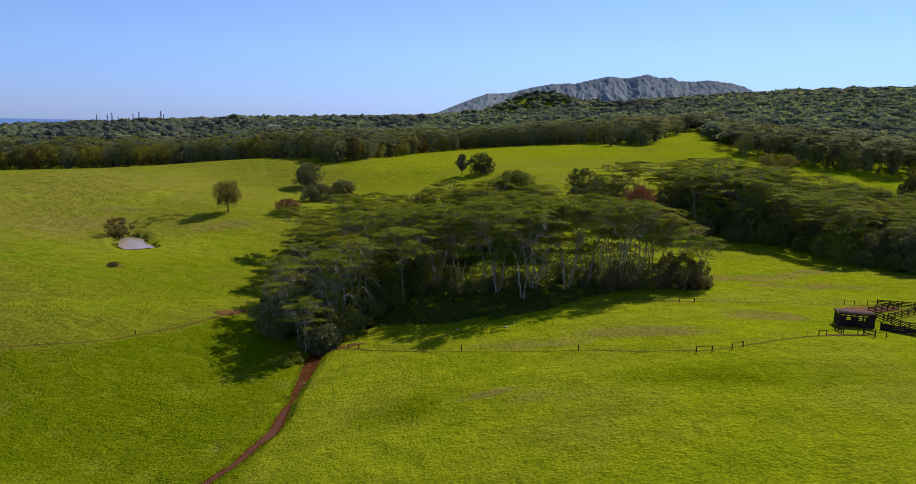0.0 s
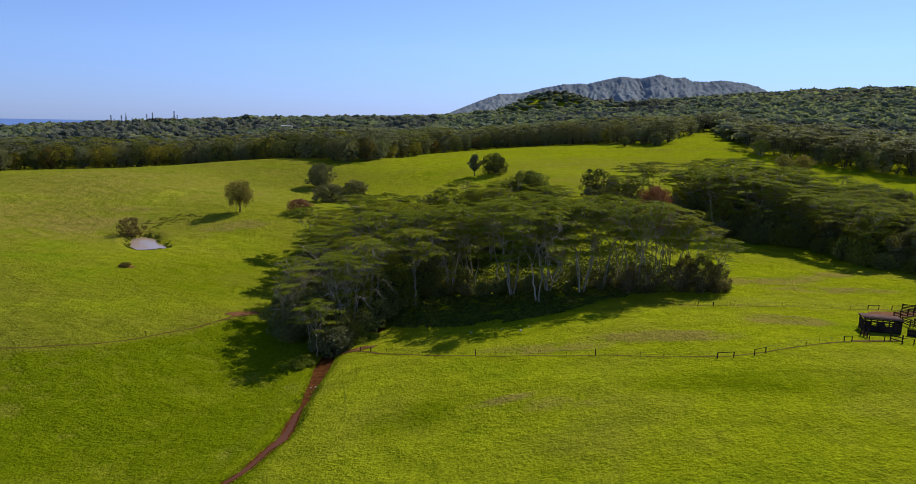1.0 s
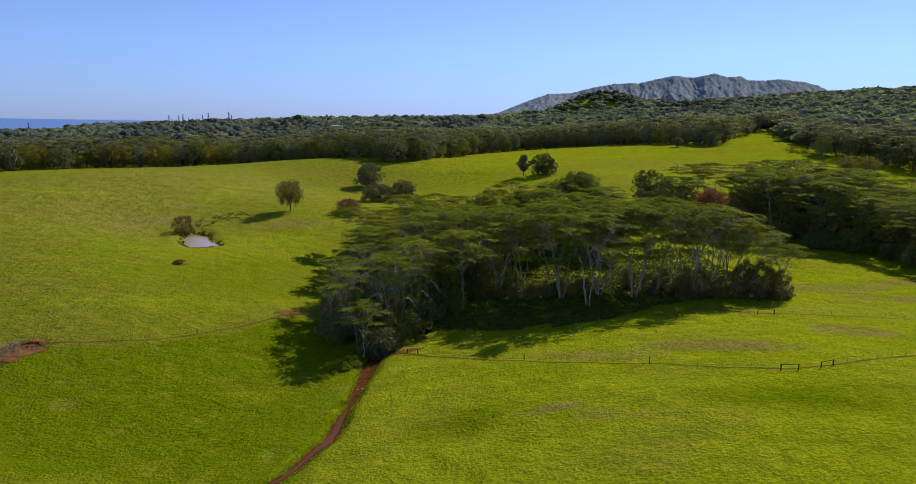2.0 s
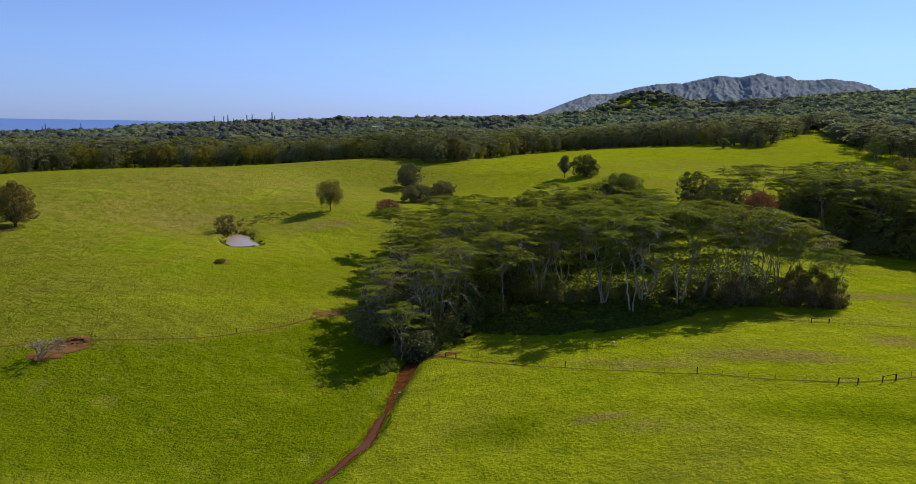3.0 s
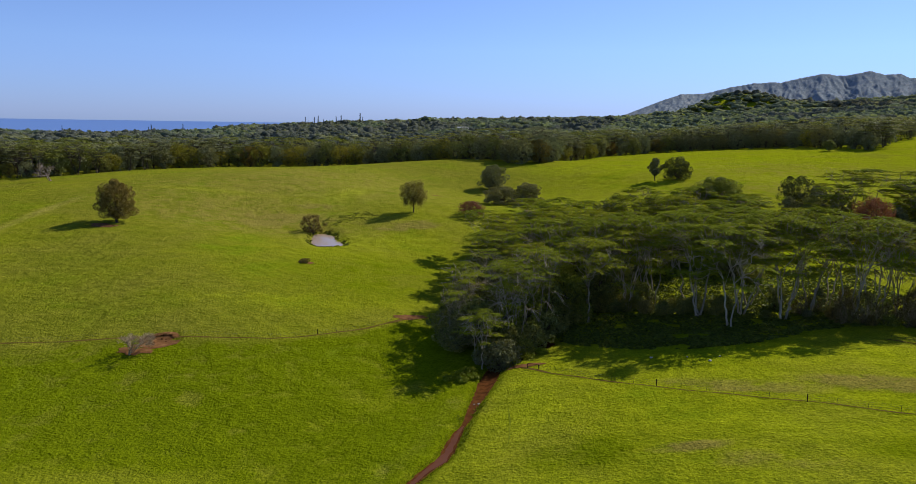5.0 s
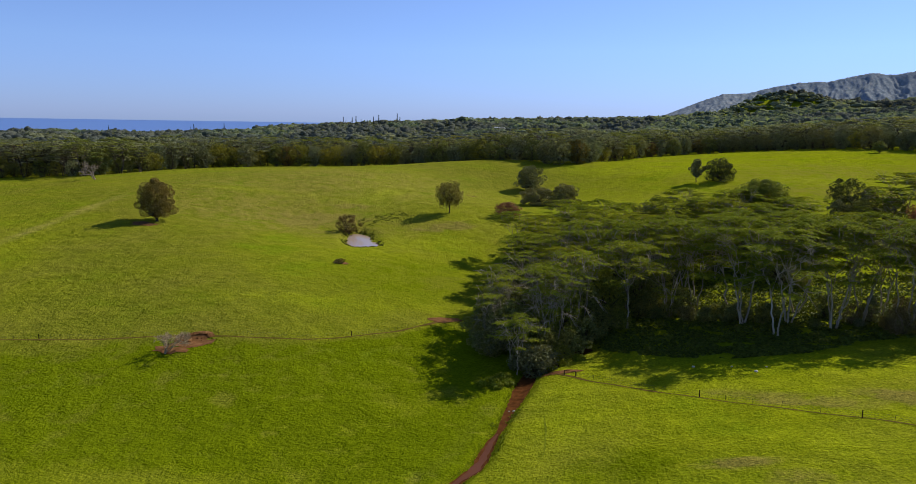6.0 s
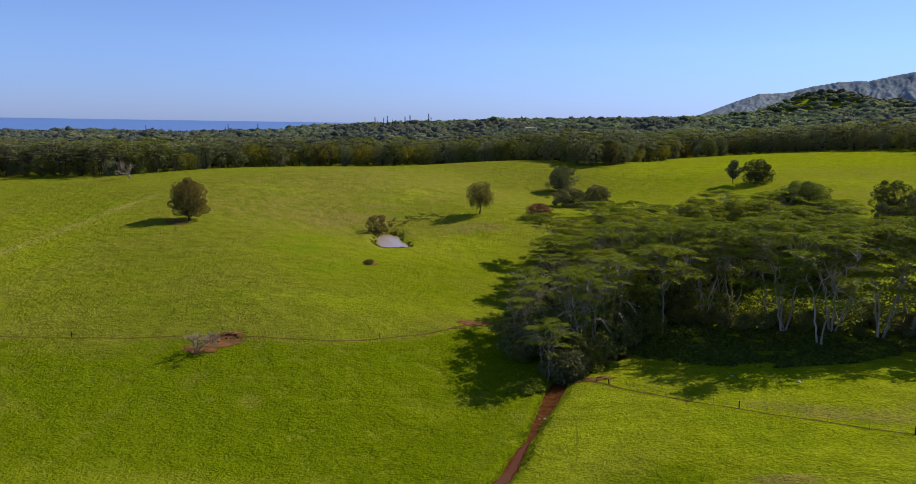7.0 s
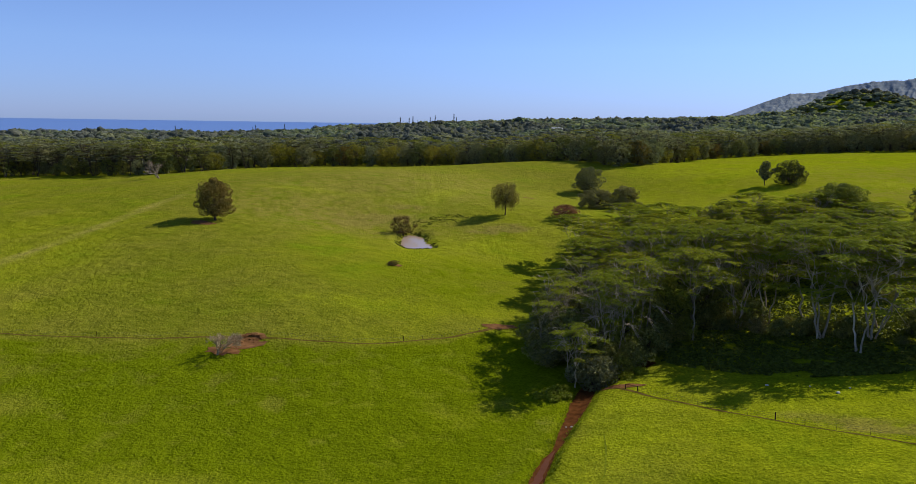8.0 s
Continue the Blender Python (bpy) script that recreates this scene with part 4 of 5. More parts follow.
SECOND = [(86, 268), (92, 250), (108, 246), (117, 234), (120, 208), (126, 188), (150, 178), (190, 200), (200, 250), (176, 290), (132, 312), (100, 314), (90, 300)]
for x, y in scatter(rng, in_ring(SECOND), (80, 170, 205, 320), 10.6, 5000):
    k = int(rng.integers(8, 11))
    rise = np.interp(math.degrees(math.atan2(x, y)), [17, 20, 25, 33, 40], [1.0, 1.14, 1.02, 0.78, 0.78])
    plant(("umb", k), "umbrella_tree", UMB[k], x, y, rise * rng.uniform(0.84, 1.08), rng.uniform(0, 6.28), "tall umbrella-shaped rain tree in the farther grove", "tree", "farther grove trees")
for x, y, s, k in [(-33.2, 140.2, 0.5, 3), (-41, 152, 0.56, 6), (-29, 151, 0.7, 6), (-41, 161, 0.56, 6), (-30, 155, 0.88, 6), (-27.5, 150, 0.9, 6), (-25, 157, 0.85, 6), (-43.5, 169, 0.66, 3), (68, 290, 1.0, 8), (78, 300, 1.0, 9), (62, 276, 0.85, 10)]:
    plant(("umb", k), "umbrella_tree", UMB[k], x, y, s, rng.uniform(0, 6.28), "young umbrella-shaped rain tree with thin pale stems", "tree", "grove trees")

# undergrowth
BUSH = [(lambda s=s, w=w, m=m, c=c: (*round_tree(s, 4.2, w, 0.0, 22, 80, 0.42, 0.22, 0.0, 0.10, 0.6, 4), BROWN_BARK, m, c)) for s, w, m, c in [(11, 6.0, L_DARK, "dark glossy leaves"), (12, 5.5, L_GREY, "grey-green leaves"), (13, 6.5, L_UMBRELLA_LOW, "mid-green leaves"), (14, 5.0, L_DARK, "dark glossy leaves"), (18, 5.5, L_BROWN, "brownish twiggy leaves")]]
TALLBUSH = [(lambda s=s, w=w, m=m, c=c: (*round_tree(s, 9.0, w, 0.02, 32, 84, 0.50, 0.16, 0.0, 0.20, 0.6, 2), BROWN_BARK, m, c)) for s, w, m, c in [(15, 7.5, L_DARK, "dark glossy leaves"), (16, 8.0, L_GREY, "grey-green leaves"), (17, 8.5, L_UMBRELLA_LOW, "mid-green leaves")]]
TALLBUSH.append(lambda: (*round_tree(20, 9.0, 8.0, 0.0, 64, 62, 0.42, 0.13, 0.4, 0.10, 0.6, 6), TWIGS, L_THICKET, "brown twiggy leaves"))
edge = [(-32, 140.5, 0.7, 1), (-39, 146, 0.8, 0), (-31, 144, 0.9, 0), (-41.5, 149, 0.95, 0), (-28, 148, 1.2, 3), (-24, 152, 1.2, 0), (-42.5, 153, 1.0, 0), (-45.5, 158, 1.0, 0), (-22, 158, 1.3, 3), (-19, 166, 1.2, 0), (-17, 171, 1.1, 3), (-9, 179, 1.2, 0), (-2, 180, 1.3, 3), (5, 179, 0.5, 0), (36.5, 167.5, 0.6, 4), (39.5, 164.5, 0.5, 0), (42.5, 163.5, 0.5, 4), (46, 163.5, 0.5, 2), (51, 163.5, 0.5, 4), (57.5, 161.5, 0.5, 4), (60.5, 162.8, 0.5, 3), (-47, 170, 1.0, 0), (-49.5, 181, 1.0, 3), (-51, 196, 1.1, 0), (-50, 208, 1.0, 3), (-54, 237, 0.9, 0)]
edge += [(-28.6, 140.6, 1.25, 1), (-27.4, 142.6, 1.1, 1), (-11, 176, 0.9, 0), (-8, 174.5, 0.7, 3), (-5, 176, 0.8, 0), (-1, 173.5, 0.7, 1), (3, 171.5, 0.8, 0), (7, 172, 0.9, 3), (10, 174, 0.9, 0), (14, 171.5, 0.8, 0), (16, 174, 0.9, 3), (24, 168, 0.4, 0), (32, 168, 0.4, 1), (-4, 183, 0.8, 0), (10, 181, 0.5, 3), (-15, 168, 1.0, 2), (-20, 161, 1.0, 0), (-25, 147, 0.9, 2), (-27, 152, 1.1, 0)]
for x, y, s, k in edge:
    plant(("bush", k), "bush", BUSH[k], x, y, s, rng.uniform(0, 6.28), "dense dark bush under the grove trees", "bush", "grove bushes")
for x, y, s, k in [(-35, 149, 1.15, 0), (-30, 153, 1.0, 2), (-40, 154, 1.0, 1), (-41.5, 163, 0.8, 0), (-26, 162, 1.1, 2), (-37, 165, 1.1, 1), (-43.5, 176, 0.9, 0), (-18, 178, 1.0, 0), (-22, 186, 1.1, 2), (-30, 176, 1.1, 0), (-8, 190, 1.0, 0), (-48, 201, 1.1, 0), (-38.5, 146.5, 0.8, 1), (-27, 158, 1.15, 2), (-23, 165, 1.2, 0), (-19, 172, 1.2, 2), (-32, 160, 1.25, 0), (-39.5, 160, 0.85, 0), (-28, 168, 1.3, 2), (-45, 167, 0.6, 0), (-12, 182, 1.2, 0), (37.5, 164.0, 0.62, 3), (41.5, 163.8, 0.78, 3), (45.5, 164.5, 0.5, 3), (50, 163.6, 0.88, 3), (54.2, 162.8, 1.0, 3), (58.3, 162.0, 0.78, 3), (52, 166.5, 0.95, 3), (57, 164.5, 0.8, 3), (31, 171, 0.5, 3), (35, 174, 0.6, 1), (27, 176, 0.6, 0), (41, 176, 0.6, 3)]:
    plant(("tallbush", k), "understorey_tree", TALLBUSH[k], x, y, s, rng.uniform(0, 6.28), "dense leafy understorey tree in the grove", "tree", "grove understorey")
for x, y in scatter(rng, in_ring(GROVE), (-66, 182, 66, 268), 9.0, 900):
    if any(math.hypot(x - a, y - b) < r for a, b, r in GLADES):
        continue
    k = int(rng.integers(0, 4))
    plant(("bush", k), "bush", BUSH[k], x, y, rng.uniform(0.7, 1.2), rng.uniform(0, 6.28), "dense dark bush under the grove trees", "bush", "grove bushes")
for x, y in scatter(rng, in_ring(GROVE), (-66, 205, 66, 268), 10.5, 1500):
    if all(math.hypot(x - a, y - b) > r for a, b, r in GLADES):
        k = int(rng.integers(0, 3))
        plant(("tallbush", k), "understorey_tree", TALLBUSH[k], x, y, rng.uniform(1.0, 1.5), rng.uniform(0, 6.28), "dense leafy understorey tree in the grove", "tree", "grove understorey")
for x, y in scatter(rng, in_ring(SECOND), (80, 170, 205, 320), 8.4, 1800):
    k = int(rng.integers(0, 3))
    plant(("tallbush", k), "understorey_tree", TALLBUSH[k], x, y, rng.uniform(1.1, 1.6), rng.uniform(0, 6.28), "dense leafy understorey tree in the farther grove", "tree", "farther grove understorey")
skirt = [(90, 248), (96, 245), (102, 243.5), (108, 243), (113, 238), (116.5, 231), (117, 222), (118, 213), (118.5, 205), (120, 197), (122, 190), (125, 184), (131, 179), (139, 174), (148, 170)]
for i, (x, y) in enumerate(skirt):
    for j in range(2):
        k = int(rng.integers(0, 4))
        plant(("bush", k), "bush", BUSH[k], x + rng.uniform(-3, 3) + 4 * j, y + rng.uniform(-2, 3) + 4 * j, rng.uniform(1.0, 1.5), rng.uniform(0, 6.28), "dense dark bush along the farther grove", "bush", "farther grove bushes")
    plant(("tallbush", i % 2), "understorey_tree", TALLBUSH[i % 2], x + 7, y + 6, rng.uniform(0.9, 1.2), rng.uniform(0, 6.28), "dense leafy understorey tree in the farther grove", "tree", "farther grove understorey")

# ---- single trees in the pasture ----
plant("bronze", "shade_tree", lambda: (*round_tree(46, 15.4, 12.4, 0.09, 46, 440, 0.40, 0.16, 0, 0.5, 0.5, 1, -0.6), BROWN_BARK, L_BROWN, "bronze-green leaves"), -180.4, 212.0, 0.95, 2.6, "large dense bronze-green shade tree in open pasture", "tree")
plant("weeping", "pepper_tree", lambda: (*round_tree(48, 12.0, 9.6, 0.30, 60, 190, 0.42, 0.125, 2.3, 0.22, 0.5, 1, -0.1), BROWN_BARK, L_WEEP, "olive drooping foliage"), -94.5, 281.0, 1.1, 0.0, "feathery drooping tree alone on the slope", "tree")
plant("pondside", "pond_tree", lambda: (*round_tree(33, 9.0, 10.0, 0.03, 28, 240, 0.42, 0.15, 0.4, 0.2, 0.45, 3, 0.1), BROWN_BARK, L_THICKET, "dark olive leaves"), -124.0, 248.0, 0.85, 0.0, "low bushy tree beside the pond", "tree")
plant("valley", "round_tree", lambda: (*round_tree(34, 14.0, 14.5, 0.06, 60, 190, 0.52, 0.14, 0, 0.4, 0.5), BROWN_BARK, L_GREY, "grey-green leaves"), -82.0, 375.5, 0.92, 0.0, "rounded grey-green tree in the hollow", "tree")
plant("clumpA", "thicket_tree", lambda: (*round_tree(35, 9.5, 16.0, 0.0, 55, 160, 0.5, 0.13, 0, 0.3, 0.5, 3, -0.4), BROWN_BARK, L_GREY, "grey-olive leaves"), -66, 322.5, 1.12, 0.0, "spreading grey-olive thicket beside the grove", "tree", tall=0.74)
plant("clumpB", "thicket_tree", lambda: (*round_tree(36, 12.5, 12.5, 0.03, 50, 180, 0.5, 0.15, 0, 0.3, 0.5, 2), BROWN_BARK, L_GREY, "grey-green leaves"), -54.5, 325.0, 1.0, 0.0, "dense grey-green tree beside the thicket", "tree", tall=0.76)
plant("redtop", "flowering_tree", lambda: (*round_tree(37, 7.5, 11.0, 0.02, 60, 150, 0.45, 0.13, 0.2, 0.3, 0.5, 2, -0.4), BROWN_BARK, L_RED, "dull red blossom over green leaves"), -70.6, 284.0, 1.0, 0.0, "low wide tree in dull red blossom by the grove", "tree", tall=0.72)
plant("redtop", "flowering_tree", None, 69.5, 262.5, 1.35, 1.0, "tall tree in orange-red bloom among the grove", "tree", tall=1.55)
plant("darkwide", "fig_tree", lambda: (*round_tree(38, 11.0, 14.0, 0.02, 26, 330, 0.50, 0.20, 0, 0.6, 0.5, 1, -0.3), BROWN_BARK, L_FIG, "very dark dense leaves"), 12.3, 374.0, 0.92, 0.0, "wide dark dense tree alone in the upper field", "tree")
plant("slender", "slender_tree", lambda: (*round_tree(39, 11.0, 6.0, 0.22, 34, 70, 0.65, 0.2, 0, 0.22, 0.7), BROWN_BARK, L_GREY, "thin grey-green leaves"), 1.5, 375.0, 1.0, 0.0, "slender tree standing beside a wide dark tree", "tree")
plant("small", "field_tree", lambda: (*round_tree(40, 7.0, 7.0, 0.2, 34, 60, 0.7, 0.2, 0, 0.25, 0.6), BROWN_BARK, L_DARK, "dark leaves"), 114.0, 526.0, 1.0, 0.0, "small round tree in the upper field", "tree")
plant("pale", "pale_tree", lambda: (*round_tree(41, 10.0, 11.0, 0.12, 44, 70, 0.8, 0.18, 0.6, 0.3, 0.62), PALE_BARK, L_GREY, "pale grey-green leaves"), -59.8, 509.0, 0.9, 0.0, "pale grey-green tree at the wood's edge", "tree")
plant("spread", "spreading_tree", lambda: (*umbrella_tree(51, 9.0, 7.0, 24, 8, 20, 0.55, 2, 0, 0.4), BROWN_BARK, L_WEEP, "dark flat canopy"), 235.0, 446.0, 1.0, 0.0, "low spreading tree in the far field", "tree")
plant("bushy", "bushy_tree", lambda: (*round_tree(52, 9.5, 10.5, 0.16, 46, 90, 0.55, 0.14, 0.2, 0.3, 0.55, 2), BROWN_BARK, L_WEEP, "olive-brown leaves"), 199.3, 423.2, 1.15, 2.0, "rounded olive-brown tree beside the far grove", "tree")
plant("bushy", "bushy_tree", None, 190.5, 430.0, 1.0, 4.0, "rounded olive-brown tree beside the far grove", "tree")
plant("darkwide", "fig_tree", None, 213.5, 322.0, 1.15, 2.2, "wide dark dense tree at the far field's border", "tree", tall=1.3)
plant("sunny", "pale_tree", lambda: (*round_tree(53, 11.0, 10.0, 0.3, 36, 60, 0.6, 0.14, 0.2, 0.25, 0.55, 2), PALE_BARK, L_FERN, "bright yellow-green leaves"), 196.0, 478.0, 1.0, 1.0, "bright yellow-green tree in a sunny gap of the wood", "tree")
plant("redtop", "flowering_tree", None, -32.0, 612.0, 1.0, 2.0, "dull red flowering tree at the wood's edge", "tree", tall=1.5)
for x, y, s in [(228, 352, 0.8), (216, 363, 0.65), (221, 358, 0.6)]:
    plant(("bush", 1), "bush", BUSH[1], x, y, s * 1.6, x, "grey-green bush behind the farther grove", "bush", "farther grove bushes")
plant("open", "open_crowned_tree", lambda: (*round_tree(54, 15.0, 16.0, 0.06, 36, 260, 0.42, 0.13, 0.0, 0.26, 0.65, 6, 0.2), BROWN_BARK, L_FIG, "dark olive leaves in loose clumps"), 54, 305, 0.95, 0.5, "tall open-crowned dark tree behind the grove", "tree")
for x, y, s, k, lab in [(26, 258, 1.7, 2, "leafy tree at the back of the grove"), (-13, 274, 1.25, 2, "leafy tree at the back of the grove"), (60, 298, 1.35, 1, "grey-green tree between the groves"), (66, 291, 1.3, 0, "dark tree between the groves"), (57, 289, 1.1, 0, "dark tree between the groves"), (50, 294, 0.9, 1, "grey-green tree between the groves"), (74, 282, 1.3, 2, "dark tree between the groves"), (78, 268, 1.3, 1, "grey-green tree between the groves")]:
    plant(("tallbush", k), "leafy_tree", TALLBUSH[k], x, y, s, rng.uniform(0, 6.28), lab, "tree")
plant("domed", "domed_tree", lambda: (*round_tree(55, 20.5, 18.0, 0.52, 50, 260, 0.5, 0.13, 0.0, 0.35, 0.6, 2), PALE_BARK, L_UMBRELLA_LOW, "fine olive leaves in a dome"), 21.0, 262, 0.95, 0.3, "tall domed olive tree behind the grove", "tree")
plant("scrubby", "scrub", lambda: (*round_tree(42, 1.6, 5.5, 0.0, 22, 40, 0.5, 0.2, 0, 0.06, 0.6, 3), BROWN_BARK, L_BROWN, "brown twiggy leaves"), -99.5, 195.2, 0.6, 0.0, "low brown scrub below the pond", "bush")
plant("bareA", "bare_tree", lambda: (fan_tree(61), None, None, TWIGS, None, ""), -102.3, 125.0, 1.1, 0.0, "leafless grey tree with spreading crooked branches", "tree")
plant("bareB", "dead_tree", lambda: (bare_tree(62, 11.0, 8.0, 4, 0.26, 2), None, None, DEAD_BARK, None, ""), -287.0, 290.0, 1.1, 0.0, "tall bleached dead tree near the wood", "tree")
for x, y, s in [(-33.6, 131.6, 0.9), (-33.4, 135.6, 1.1), (-32.2, 133.6, 0.9), (-35.0, 133.6, 1.0), (-36.6, 132.0, 0.8), (-25.6, 141.8, 1.0), (-23.4, 144.0, 1.1), (-21.0, 147.0, 1.0)]:
    plant("lush", "fern_clump", lambda: (*round_tree(65, 0.8, 3.2, 0.0, 16, 40, 0.6, 0.2, 0.2, 0.03, 0.6, 2), BROWN_BARK, L_FERN, "bright green fronds"), x, y, s, x, "bright green ferny weeds at the grove's edge", "bush", "ferny weeds")
reeds = 0
while reeds < 90:
    x, y = POND[0] + rng.uniform(-18, 18), POND[1] + rng.uniform(-18, 18)
    if 1.0 < pond_reach(x, y) < 1.25:
        reeds += 1
        plant("reed", "reed_clump", lambda: (*round_tree(64, 1.0, 2.2, 0.0, 10, 30, 0.5, 0.25, 0, 0.03, 0.6, 2), BROWN_BARK, L_RUSH, "dull green rushes"), x, y, rng.uniform(0.2, 0.45), rng.uniform(0, 6), "clump of rushes on the pond's edge", "rushes", "pond rushes")
rx_, ry_ = rng.uniform(-135, -92, 60000), rng.uniform(222, 280, 60000)
wet, _ = away(rx_, ry_, [(-125.4, 257.3), (-121.4, 265.9), (-113.0, 273.2)])
round_pond = pond_reach(rx_, ry_)
tufty = np.array([noise.noise((a / 2.2, b / 2.2, 5.0)) for a, b in zip(rx_, ry_)])
keep = (round_pond > 1.02) & (tufty > 0.05) & (((round_pond < 1.4) & (rng.random(60000) < 0.7)) | ((wet < 4.0 + 5 * tufty) & (rng.random(60000) < 0.45)))
rx_, ry_ = rx_[keep], ry_[keep]
rv_, rf_ = leaves(rng, np.stack([rx_, ry_, land(rx_, ry_) + rng.uniform(0.04, 0.28, len(rx_))], 1), np.array([[0.0, -0.6, 0.7]]), np.full(len(rx_), 0.45), 0.5, 0.35)
thing("rushes", Matrix(), "bed of dull green rushes in damp ground round the pond", "rushes", kind="stuff", me=mesh_of("rushes", rv_, rf_, L_RUSH))

# ---- the woods beyond the pasture ----
# where the woods begin: degrees to the right of +y, metres from the origin
MARGIN = [(-80, 470), (-60, 500), (-54, 500), (-47, 446), (-43, 455), (-38, 500), (-30, 520), (-24, 510), (-16, 480), (-14, 455), (-11.7, 440), (-9, 446), (-7, 520), (-4, 597), (0, 625), (3, 638), (8, 590), (14.2, 537), (14.7, 575), (15.2, 700), (17, 860), (19.0, 884), (19.6, 800), (20.1, 556), (21.2, 522), (23.3, 513), (27.3, 502), (31, 505), (34, 515), (42, 520)]


def margin(a):
    return np.interp(a, [p[0] for p in MARGIN], [p[1] for p in MARGIN])


def low_umbrella(s, mat):
    return lambda: (*umbrella_tree(s, 18.0, 8.5, 30, 6, 12, 0.85, 3, 0, 0.45), BROWN_BARK, mat, "flat tiers of green leaves")


def low_round(s, h, w, mat, lab):
    return lambda: (*round_tree(s, h, w, 0.02, 24, 70, 0.85, 0.18, 0.0, 0.3, 0.5), BROWN_BARK, mat, lab)


WOOD_KINDS = [("flat_topped_tree", low_umbrella(71, L_UMBRELLA_LOW), "umbrella-shaped tree at the edge of the wood", 1.0),
              ("flat_topped_tree", low_umbrella(72, L_FAR_HAZY), "dark umbrella-shaped tree at the edge of the wood", 1.0),
              ("broadleaf_tree", low_round(73, 14, 12, L_DARK, "dark leaves"), "dense dark broadleaf tree at the edge of the wood", 1.0),
              ("broadleaf_tree", low_round(74, 13, 13, L_YELLOW, "yellowish flowering leaves"), "yellow-green flowering tree at the edge of the wood", 1.0),
              ("broadleaf_tree", low_round(75, 12, 11, L_GREY, "grey-green leaves"), "grey-green broadleaf tree at the edge of the wood", 1.0),
              ("broadleaf_tree", low_round(76, 14, 11, L_FAR_HAZY, "green leaves"), "green broadleaf tree at the edge of the wood", 1.0),
              ("broadleaf_tree", low_round(77, 13, 12, L_BROWN, "bronze-brown leaves"), "bronze-brown broadleaf tree at the edge of the wood", 1.0)]
rng = np.random.default_rng(7)
for depth, gap in ((4, 9.0), (9, 8.0), (15, 11.0), (28, 13.0), (43, 14.0), (60, 15.0)):
    a = -62.0
    while a < (-36 if depth == 9 else 40):
        r = margin(a) + depth + rng.uniform(-3, 4)
        a += math.degrees(gap * rng.uniform(0.8, 1.25) / r)
        x, y = r * math.sin(radians(a)), r * math.cos(radians(a))
        if depth < 10:
            k = int(rng.choice([2, 3, 4, 5, 6], p=[0.3, 0.14, 0.2, 0.2, 0.16])) if a < 13 else int(rng.choice([0, 1, 1, 2, 5]))
            if -34 < a < -14 and rng.random() < 0.3:
                k = 3
            if a < -38 and rng.random() < 0.7:
                k = int(rng.integers(0, 2))
            if 2 < a < 15 and rng.random() < 0.6:
                k = 4
            s = rng.uniform(0.8, 1.25)
        else:
            k = int(rng.choice([0, 1, 5], p=[0.5, 0.35, 0.15]))
            s = rng.uniform(0.95, 1.25)
        if depth == 9:
            k, s = int(rng.choice([2, 5])), rng.uniform(0.5, 0.75)
        name, make, lab, _ = WOOD_KINDS[k]
        plant(("wood", k), name, make, x, y, s, rng.uniform(0, 6.28), lab, "tree", "trees at the wood's edge")


